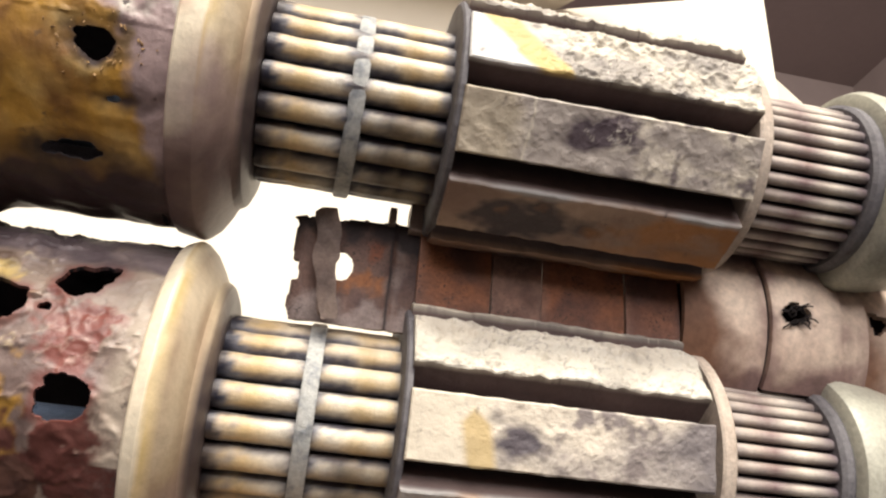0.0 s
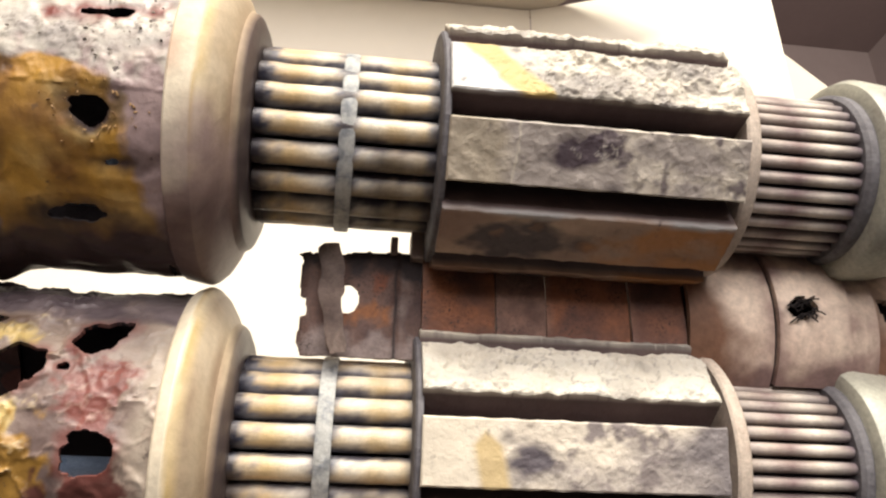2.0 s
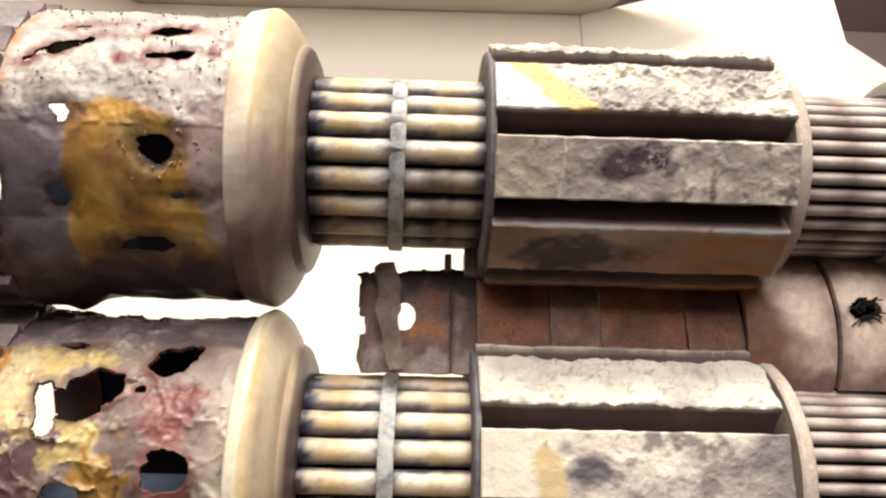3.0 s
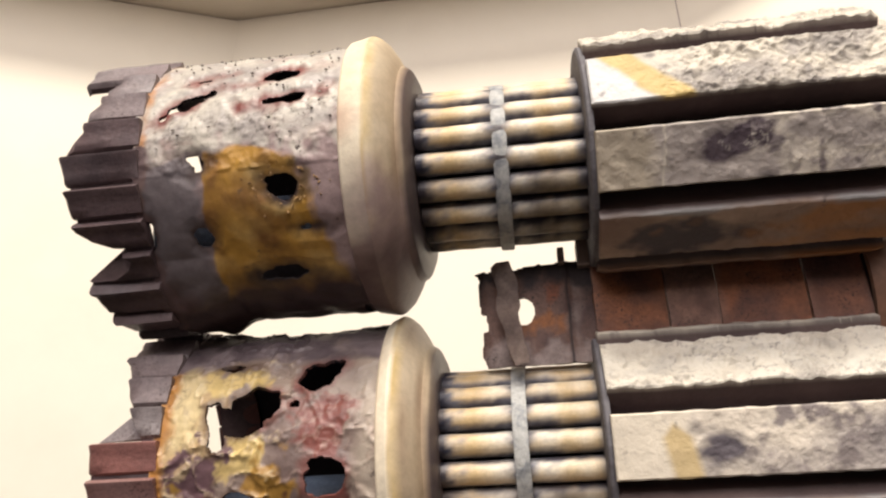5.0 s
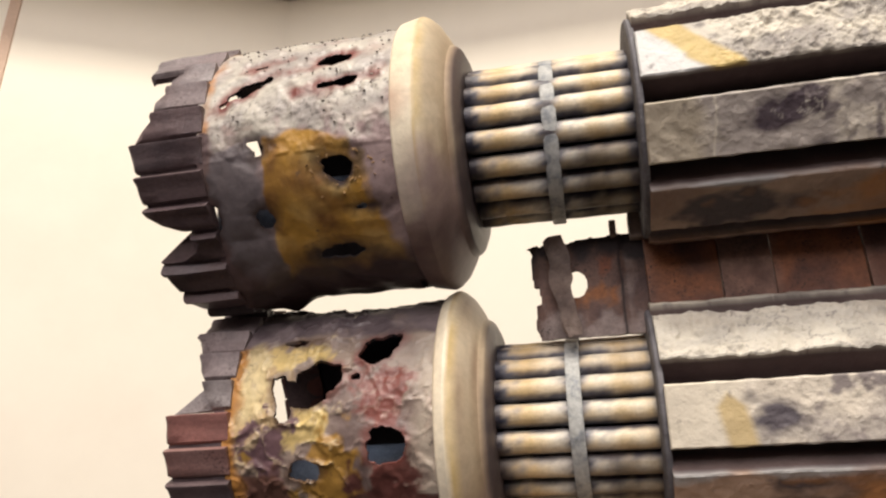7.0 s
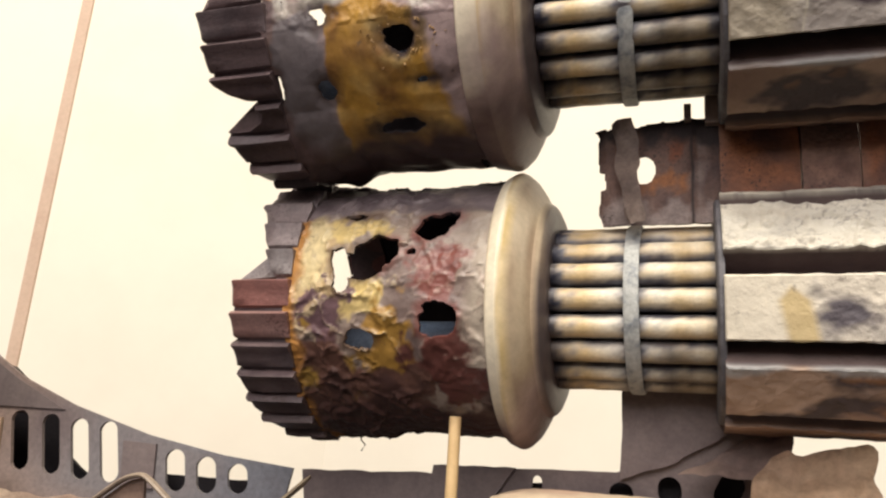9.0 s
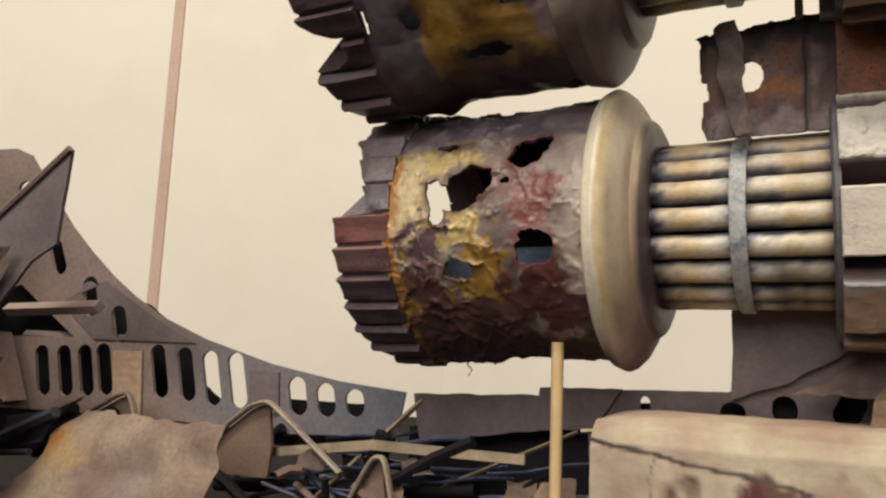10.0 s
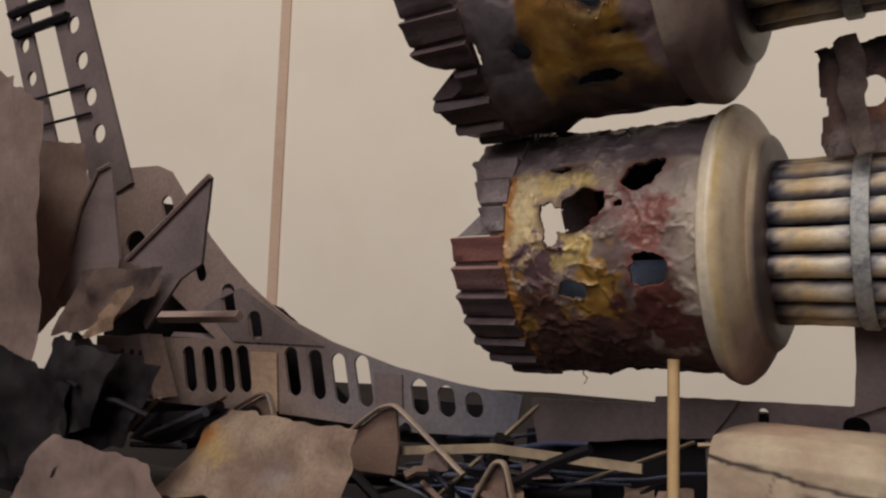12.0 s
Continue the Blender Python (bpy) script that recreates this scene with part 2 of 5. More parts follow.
def rod(points, r, n=10, flat=1.0):
    """A round bar along points; flat squeezes it into a strip."""
    bm = bmesh.new()
    rings = []
    pts = [Vector(p) for p in points]
    for i, p in enumerate(pts):
        d = (pts[min(i + 1, len(pts) - 1)] - pts[max(i - 1, 0)]).normalized()
        side = d.cross(Vector((0, 0, 1)))
        side = side.normalized() if side.length > 0.05 else Vector((1, 0, 0))
        up = side.cross(d).normalized()
        rings.append([bm.verts.new(p + r * (math.cos(a) * side + flat * math.sin(a) * up))
                      for a in [2 * math.pi * j / n for j in range(n)]])
    for a, b in zip(rings, rings[1:]):
        for j in range(n):
            bm.faces.new((a[j], a[(j + 1) % n], b[(j + 1) % n], b[j]))
    bm.faces.new(rings[0])
    bm.faces.new(rings[-1])
    bmesh.ops.recalc_face_normals(bm, faces=bm.faces)
    return bm


def slot(u, w, sx, sy, tilt=0.0, n=10):
    """The outline of a long hole with round ends."""
    out = []
    r = min(sx, sy) / 2
    h = max(sy, sx) / 2 - r
    for i in range(2 * n):
        a = math.pi * (i + 0.5) / n
        x, y = r * math.cos(a), r * math.sin(a) + (h if a < math.pi else -h)
        c, s = math.cos(radians(tilt)), math.sin(radians(tilt))
        out.append((u + x * c - y * s, w + x * s + y * c))
    return out


def sheet(outer, holes, thick, origin, along, up=(0, 0, 1), ragged=0.0, k=0.0):
    """A flat board with holes right through it: outlines in (u, w), u along a direction, w up."""
    bm = bmesh.new()
    edges = []
    for loop in [outer] + list(holes):
        pts = []
        for i, (u, w) in enumerate(loop):
            u2, w2 = loop[(i + 1) % len(loop)]
            steps = max(1, int(math.hypot(u2 - u, w2 - w) / 0.18)) if ragged else 1
            for s in range(steps):
                a, b = u + (u2 - u) * s / steps, w + (w2 - w) * s / steps
                if ragged:
                    a += ragged * nz((a, b, k), 2.7, k)
                    b += ragged * nz((a, b, k), 3.1, k + 9)
                pts.append((a, b))
        vs = [bm.verts.new((a, 0.0, b)) for a, b in pts]
        edges += [bm.edges.new((vs[i], vs[(i + 1) % len(vs)])) for i in range(len(vs))]
    bmesh.ops.triangle_fill(bm, edges=edges, use_beauty=True, use_dissolve=False)
    got = bmesh.ops.extrude_face_region(bm, geom=bm.faces[:])
    bmesh.ops.translate(bm, verts=[g for g in got["geom"] if isinstance(g, bmesh.types.BMVert)], vec=(0, thick, 0))
    bmesh.ops.recalc_face_normals(bm, faces=bm.faces)
    ax = Vector(along).normalized()
    upv = Vector(up).normalized()
    nrm = upv.cross(ax).normalized()
    for v in bm.verts:
        v.co = Vector(origin) + ax * v.co.x + nrm * v.co.y + upv * v.co.z
    return bm


def crumple(corners, nu, nv, amp, k, scale=0.5, thick=0.05, ridge=0.0):
    """A bent, crumpled sheet between four corners, with a thickness."""
    a, b, c, d = [Vector(p) for p in corners]
    bm = bmesh.new()
    nrm = (b - a).cross(d - a).normalized()
    grid = []
    for i in range(nu + 1):
        row = []
        for j in range(nv + 1):
            u, v = i / nu, j / nv
            p = (a * (1 - u) + b * u) * (1 - v) + (d * (1 - u) + c * u) * v
            f = 0.6 * fr(p, scale, k)
            f2 = facet(p, scale * 1.5, k)
            edge = 0.12 * nz(p, 2.2, k + 3) if (i in (0, nu) or j in (0, nv)) else 0.0
            p = p + nrm * (amp * f + ridge * f2) + (b - a).normalized() * edge + (d - a).normalized() * edge
            row.append(bm.verts.new(p))
        grid.append(row)
    for i in range(nu):
        for j in range(nv):
            bm.faces.new((grid[i][j], grid[i + 1][j], grid[i + 1][j + 1], grid[i][j + 1]))
    got = bmesh.ops.solidify(bm, geom=bm.faces[:], thickness=thick)
    bmesh.ops.recalc_face_normals(bm, faces=bm.faces)
    return bm


def grid_panel(x0, x1, z0, z1, nx, nv, depth, keep=None, thick=0.1):
    """An upright sheet along x whose face lies at depth(x, z), with the parts that keep() refuses left out."""
    bm = bmesh.new()
    grid = {}

    def vert(i, j):
        if (i, j) not in grid:
            x, z = x0 + (x1 - x0) * i / nx, z0 + (z1 - z0) * j / nv
            grid[i, j] = bm.verts.new((x, depth(x, z), z))
        return grid[i, j]

    for i in range(nx):
        for j in range(nv):
            if not keep or keep(x0 + (x1 - x0) * (i + 0.5) / nx, z0 + (z1 - z0) * (j + 0.5) / nv):
                bm.faces.new((vert(i, j), vert(i + 1, j), vert(i + 1, j + 1), vert(i, j + 1)))
    rim = [v for v in bm.verts if v.is_boundary]
    for _ in range(2):
        bmesh.ops.smooth_vert(bm, verts=rim, factor=0.5, use_axis_x=True, use_axis_z=True)
    bmesh.ops.recalc_face_normals(bm, faces=bm.faces)
    bmesh.ops.solidify(bm, geom=bm.faces[:], thickness=-thick if bm.faces[:][0].normal.y > 0 else thick)
    return bm


# ---- the setting: a backdrop of white boards on a table, inside a grey room ----
def flat(name, outline, z0, z1, mat, label, category):
    """An upright or level slab in metres, from its plan outline."""
    bm = bmesh.new()
    low = [bm.verts.new((x, y, z0)) for x, y in outline]
    top = [bm.verts.new((x, y, z1)) for x, y in outline]
    n = len(outline)
    bm.faces.new(low[::-1])
    bm.faces.new(top)
    for i in range(n):
        bm.faces.new((low[i], low[(i + 1) % n], top[(i + 1) % n], top[i]))
    bmesh.ops.recalc_face_normals(bm, faces=bm.faces)
    me = bpy.data.meshes.new(name)
    bm.to_mesh(me)
    bm.free()
    me.materials.append(mat)
    return tagged(new(name, me), label, category, kind="structure")


def board(name, a, b, z1, mat, label):
    """A thin upright board between two plan points."""
    d = Vector((b[0] - a[0], b[1] - a[1])).normalized() * 0.006
    back = Vector((-d.y, d.x))
    return flat(name, [a, b, (b[0] + back.x, b[1] + back.y), (a[0] + back.x, a[1] + back.y)], 0.0, z1, mat, label, "backdrop")


TOP = 0.634
flat("floor", [(-1.6, -1.6), (1.6, -1.6), (1.6, 1.6), (-1.6, 1.6)], -0.02, 0.0, TABLE, "dark tabletop under the wrecked model", "floor")
flat("ceiling", [(-1.6, -1.6), (1.6, -1.6), (1.6, 1.6), (-1.6, 1.6)], 1.7, 1.75, GREY_WALL, "plain ceiling of the room", "ceiling")
flat("wall_north", [(-1.6, 1.6), (1.6, 1.6), (1.6, 1.66), (-1.6, 1.66)], 0.0, 1.7, GREY_WALL, "dull grey-brown wall behind the backdrop", "wall")
flat("wall_east", [(1.6, -1.6), (1.66, -1.6), (1.66, 1.6), (1.6, 1.6)], 0.0, 1.7, GREY_WALL, "dull grey-brown side wall of the room", "wall")
flat("wall_west", [(-1.66, -1.6), (-1.6, -1.6), (-1.6, 1.6), (-1.66, 1.6)], 0.0, 1.7, GREY_WALL, "dull grey-brown side wall of the room", "wall")
flat("wall_south", [(-1.6, -1.6), (-0.65, -1.6), (-0.65, -1.54), (-1.6, -1.54)], 0.0, 1.7, GREY_WALL, "grey wall beside the window", "wall")
flat("wall_south_b", [(0.65, -1.6), (1.6, -1.6), (1.6, -1.54), (0.65, -1.54)], 0.0, 1.7, GREY_WALL, "grey wall beside the window", "wall")
flat("wall_south_c", [(-0.65, -1.6), (0.65, -1.6), (0.65, -1.54), (-0.65, -1.54)], 0.0, 0.44, GREY_WALL, "grey wall under the window", "wall")
flat("wall_south_d", [(-0.65, -1.6), (0.65, -1.6), (0.65, -1.54), (-0.65, -1.54)], 1.46, 1.7, GREY_WALL, "grey wall over the window", "wall")

board("wall_back", (-0.275, 0.491), (0.185, 0.485), TOP, WHITE_BOARD, "upright white backdrop board behind the model")
board("wall_left", (-0.52, 0.385), (-0.2746, 0.4916), TOP, WHITE_BOARD, "white backdrop board turned in towards the model")
board("wall_left_b", (-1.25, 0.06), (-0.528, 0.381), TOP, WHITE_BOARD, "white backdrop board beyond a brown batten")
flat("trim", [(-0.528, 0.3795), (-0.519, 0.3835), (-0.5195, 0.391), (-0.5285, 0.387)], 0.0, TOP, BATTEN, "brown wooden batten at the boards' joint", "batten")
flat("backdrop_top", [(-1.2, 0.11), (-0.53, 0.40), (-0.275, 0.505), (0.187, 0.5), (0.215, 0.473), (0.30, 0.36), (0.10, 0.33), (-0.25, 0.33), (-0.5, 0.24), (-1.0, 0.0)],
     TOP + 0.001, TOP + 0.007, CREAM_BOARD, "cream board lying over the top of the backdrop", "backdrop")


def round_corner_board(name, a, b, left_top, right_top, r, mat, label):
    """An upright board whose far top corner is rounded."""
    length = math.hypot(b[0] - a[0], b[1] - a[1])
    pts = [(0, 0), (length, 0)]
    pts += [(length - r + r * math.cos(q), right_top - r + r * math.sin(q)) for q in [radians(15 * i) for i in range(7)]]
    pts.append((0, left_top))
    bm = sheet(pts, [], 0.004, (a[0], a[1], 0), (b[0] - a[0], b[1] - a[1], 0))
    me = bpy.data.meshes.new(name)
    bm.to_mesh(me)
    bm.free()
    me.materials.append(mat)
    return tagged(new(name, me), label, "backdrop", kind="structure")


round_corner_board("wall_right", (0.186, 0.485), (0.412, 0.411), TOP, TOP + 0.012, 0.008, WHITE_BOARD, "white backdrop board with a rounded corner")
round_corner_board("wall_right_b", (0.385, 0.515), (0.515, 0.415), 0.738, 0.455, 0.004, CREAM_BOARD, "cream board with a slanting top behind the white one")


# ---- the two barrels ----
def polar(x, r, deg):
    a = radians(deg)
    return Vector((x, -r * math.cos(a), r * math.sin(a)))


def shell(x0, x1, radius, nx, na, keep, dent, thick=0.07):
    """A tube wall about the x axis, with torn holes: keep(x, degrees) tells where wall is left; dent moves it in or out."""
    bm = bmesh.new()
    grid = {}

    def vert(i, j):
        j %= na
        if (i, j) not in grid:
            x, deg = x0 + (x1 - x0) * i / nx, 360.0 * j / na - 180.0
            grid[i, j] = bm.verts.new(polar(x, radius + dent(x, deg), deg))
        return grid[i, j]

    for i in range(nx):
        for j in range(na):
            x, deg = x0 + (x1 - x0) * (i + 0.5) / nx, 360.0 * (j + 0.5) / na - 180.0
            if keep(x, deg):
                bm.faces.new((vert(i, j), vert(i, j + 1), vert(i + 1, j + 1), vert(i + 1, j)))
    bmesh.ops.recalc_face_normals(bm, faces=bm.faces)
    rim = [v for v in bm.verts if v.is_boundary]
    bmesh.ops.smooth_vert(bm, verts=rim, factor=0.5, use_axis_x=True, use_axis_y=True, use_axis_z=True)
    bmesh.ops.smooth_vert(bm, verts=rim, factor=0.5, use_axis_x=True, use_axis_y=True, use_axis_z=True)
    bmesh.ops.solidify(bm, geom=bm.faces[:], thickness=thick)
    return bm


def degs(a, b):
    return (a - b + 180.0) % 360.0 - 180.0


def hole_field(holes, k, radius):
    """How far outside the nearest torn hole a place lies, in centimetres; holes: x, degrees, half length, half width, turn."""
    def field(x, deg):
        best = 9.0
        for hx, hd, sx, sy, turn in holes:
            u, v = x - hx, radians(degs(deg, hd)) * radius
            c, s = math.cos(radians(turn)), math.sin(radians(turn))
            u, v = u * c + v * s, v * c - u * s
            d = (math.hypot(u / sx, v / sy) - 1.0) * min(sx, sy)
            best = min(best, d)
        p = polar(x, radius, deg)
        return best + 0.09 * nz(p, 2.6, k) + 0.04 * nz(p, 7.0, k)
    return field


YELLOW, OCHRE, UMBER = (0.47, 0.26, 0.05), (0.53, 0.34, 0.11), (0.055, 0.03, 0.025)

UP_HOLES = [(-1.30, -29, 0.25, 0.18, 0), (-2.74, -16, 0.20, 0.10, -25), (-2.66, -20, 0.10, 0.07, 0), (-2.93, 9, 0.40, 0.12, 32), (-1.25, 7, 0.38, 0.11, 10), (-1.40, 22, 0.38, 0.13, 14),
            (-2.72, -47, 0.13, 0.15, 0), (-1.55, -67, 0.34, 0.11, 0), (-1.07, -47, 0.14, 0.05, 0), (-3.62, -47, 0.07, 0.22, 0), (-2.8, 24, 0.16, 0.05, 10)]
LO_HOLES = [(-1.10, 25, 0.38, 0.25, 38), (-2.10, 13, 0.46, 0.28, 14), (-2.40, 7, 0.40, 0.26, 0), (-2.68, 5, 0.16, 0.36, 10), (-0.94, -15, 0.33, 0.29, 0), (-2.33, -24, 0.23, 0.20, 0),
            (-2.60, 31, 0.26, 0.06, 0), (-1.42, 13, 0.13, 0.09, 0)]


UP_FIELD = hole_field(UP_HOLES, 3.0, 2.36)
LO_FIELD = hole_field(LO_HOLES, 33.0, 2.36)


SLATE = (0.15, 0.13, 0.135)


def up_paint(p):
    deg = math.degrees(math.atan2(p.z, -p.y))
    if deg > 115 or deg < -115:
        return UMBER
    w = 9.0 * fr(p, 0.9, 3.0)
    f, g = fr(p, 1.3, 5.0), fr(p, 2.6, 14.0)
    c = blend((0.40, 0.30, 0.29), (0.27, 0.20, 0.195), 0.45 + 1.5 * f)
    top = deg + 0.8 * w
    x = p.x + 0.10 * f
    c = blend(c, SLATE, (-2.45 - x + 0.2 * g) * 4.0)
    # crust of pale grey filler on the upper half, with dark wandering cracks
    edge = top + (18 + 7 * g)
    c = blend(c, blend((0.52, 0.49, 0.42), (0.37, 0.34, 0.31), 0.4 + 1.2 * fr(p, 2.0, 8.0)), edge / 5.0)
    if edge > 0:
        line = abs(fr(p, 3.6, 2.0))
        band = 0.75 - abs(top + 2) / 22.0 + 1.1 * fr(p, 1.1, 9.0)
        c = blend(c, (0.15, 0.13, 0.12), (0.085 - line) * 12.0 * min(1.0, max(0.12, band)))
        c = blend(c, (0.34, 0.22, 0.20), (0.5 * fr(p, 1.5, 27.0) - 0.09) * 1.6)
    # ochre patch with a crisp edge towards the cap
    inside = min((x + 2.60) * 2.2, -1.02 - x - 0.012 * (deg + 25), (-16 - top) * 0.06, (deg + 86) * 0.06)
    ochre = blend(YELLOW, OCHRE, 0.15 + 1.6 * fr(p, 1.2, 11.0))
    ochre = blend(ochre, (0.20, 0.095, 0.03), 0.15 + 1.1 * fr(Vector((p.x * 1.4, p.y, p.z)), 1.1, 19.0))
    c = blend(c, ochre, inside * 9.0 + 0.25 + 0.8 * g)
    c = blend(c, (0.40, 0.27, 0.10), (0.34 - abs(math.hypot((x + 1.42) / 1.0, radians(deg + 30) * 2.36) - 0.36) * 3.0 + g) * 1.2 if -60 < deg < -8 else 0.0)
    # underside shade is painted in: the drum goes near-black below -62 degrees
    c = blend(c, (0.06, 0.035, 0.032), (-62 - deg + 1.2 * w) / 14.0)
    c = blend(c, (0.19, 0.06, 0.05) if top > -10 else (0.05, 0.032, 0.028), (0.15 - UP_FIELD(p.x, deg) + 0.1 * g) * 6.0)
    rust = 0.6 - abs(x + 3.60) * 5.0
    c = blend(c, (0.40, 0.19, 0.07), rust + 0.8 * g)
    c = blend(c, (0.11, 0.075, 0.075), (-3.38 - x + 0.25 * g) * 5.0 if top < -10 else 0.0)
    return c


def lo_paint(p):
    deg = math.degrees(math.atan2(p.z, -p.y))
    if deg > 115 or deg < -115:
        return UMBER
    f, g, h = fr(p, 0.9, 21.0), fr(p, 1.5, 31.0), fr(p, 2.8, 41.0)
    x, d = p.x + 0.2 * f, deg + 9 * g

    def patch(px, pd, sx, sd, rough=0.5):
        return 1.0 - math.hypot((x - px) / sx, (d - pd) / sd) + rough * h

    c = blend((0.31, 0.245, 0.20), (0.165, 0.12, 0.108), 0.45 + 1.8 * f)
    c = blend(c, (0.44, 0.32, 0.17), patch(-3.15, 8, 0.75, 36) * 3.0)
    c = blend(c, (0.60, 0.49, 0.27), patch(-3.30, 14, 0.34, 24) * 3.0)
    c = blend(c, (0.58, 0.44, 0.18), patch(-2.55, 25, 0.55, 7) * 4.0)
    c = blend(c, (0.54, 0.41, 0.17), patch(-2.40, -8, 0.62, 12) * 4.0)
    c = blend(c, (0.13, 0.075, 0.085), patch(-2.95, -15, 0.42, 16, 1.2) * 3.0)
    c = blend(c, (0.33, 0.185, 0.04), patch(-1.80, -34, 0.62, 26) * 5.0)
    c = blend(c, (0.30, 0.18, 0.04), patch(-3.05, -40, 0.60, 14, 1.0) * 4.0)
    c = blend(c, (0.20, 0.068, 0.055), patch(-0.95, 8, 0.55, 15, 0.9) * 3.5)
    c = blend(c, (0.095, 0.034, 0.028), patch(-0.85, -38, 0.75, 20, 0.7) * 4.0)
    c = blend(c, (0.40, 0.34, 0.275), (x + 0.52 + 0.2 * g) * 4.0 if deg > -35 else 0.0)
    c = blend(c, (0.10, 0.06, 0.05), ((0.10 - abs(g)) * 6.0 - 0.25) * 1.2)
    # pale highlight painted along the crests of the folds
    c = blend(c, (0.64, 0.54, 0.34) if x < -1.6 else (0.42, 0.31, 0.25), ((0.05 - abs(fr(p, 1.7, 77.0))) * 9.0 + 0.3 * h) * 0.9 if deg > -30 else 0.0)
    # lower side darkens in the paint, standing in for the shade underneath
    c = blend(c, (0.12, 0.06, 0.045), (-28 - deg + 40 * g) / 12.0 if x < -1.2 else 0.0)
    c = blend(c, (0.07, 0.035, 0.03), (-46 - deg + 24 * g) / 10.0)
    c = blend(c, (0.40, 0.19, 0.05), (0.2 - abs(p.x + 3.62)) * 6.0 + g)
    c = blend(c, (0.17, 0.055, 0.045) if p.x > -2.0 else (0.10, 0.06, 0.04), (0.12 - LO_FIELD(p.x, deg)) * 7.0)
    # top darkened in the paint, where the upper barrel casts its shadow
    return blend(c, blend((0.185, 0.15, 0.155), (0.10, 0.078, 0.085), 0.4 + 2.0 * g), (deg - 29 + 14 * f) / 8.0)


def flange_paint(k):
    def fn(p):
        deg = math.degrees(math.atan2(p.z, -p.y))
        w = fr(p, 0.7, k)
        streak = nz((p.x * 7.0, p.y * 0.35, p.z * 0.35), 1.0, k) + 0.5 * nz((p.x * 17.0, p.y * 0.6, p.z * 0.6), 1.0, k + 4)
        c = blend((0.82, 0.74, 0.57), (0.64, 0.49, 0.29), 0.12 + 0.9 * streak)
        c = blend(c, (0.60, 0.45, 0.20), (0.06 - abs(p.x - 0.05 + 0.05 * w)) * 18.0)
        c = blend(c, blend((0.52, 0.42, 0.28), (0.30, 0.21, 0.14), 0.4 + 1.5 * streak), (p.x - 0.12 + 0.05 * w) * 9.0)
        c = blend(c, (0.62, 0.53, 0.40), (0.05 - abs(p.x - 0.30 + 0.06 * w)) * 14.0)
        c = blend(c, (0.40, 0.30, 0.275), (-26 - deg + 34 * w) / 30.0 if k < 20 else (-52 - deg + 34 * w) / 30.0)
        # shade under the flange is painted in as this dark blend
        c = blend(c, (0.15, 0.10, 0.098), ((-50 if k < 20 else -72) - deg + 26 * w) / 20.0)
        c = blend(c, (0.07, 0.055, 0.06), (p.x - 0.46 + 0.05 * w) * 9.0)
        return blend(c, (0.42, 0.19, 0.12), (0.30 - abs(deg + 8) / 60.0 - abs(p.x + 0.22)) * 6.0 * max(0.0, 0.5 + w)) if k < 20 else c
    return fn


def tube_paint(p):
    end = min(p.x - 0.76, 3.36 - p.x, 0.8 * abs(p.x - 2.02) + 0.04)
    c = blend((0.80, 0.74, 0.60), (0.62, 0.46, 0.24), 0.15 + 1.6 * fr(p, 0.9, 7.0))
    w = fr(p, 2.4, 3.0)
    # sides: shade between neighbouring tubes painted in; ends: blue-black stain
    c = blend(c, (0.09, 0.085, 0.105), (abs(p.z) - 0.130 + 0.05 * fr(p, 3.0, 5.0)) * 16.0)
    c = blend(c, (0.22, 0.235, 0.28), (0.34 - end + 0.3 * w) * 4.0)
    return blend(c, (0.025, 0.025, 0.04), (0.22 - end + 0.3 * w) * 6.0)


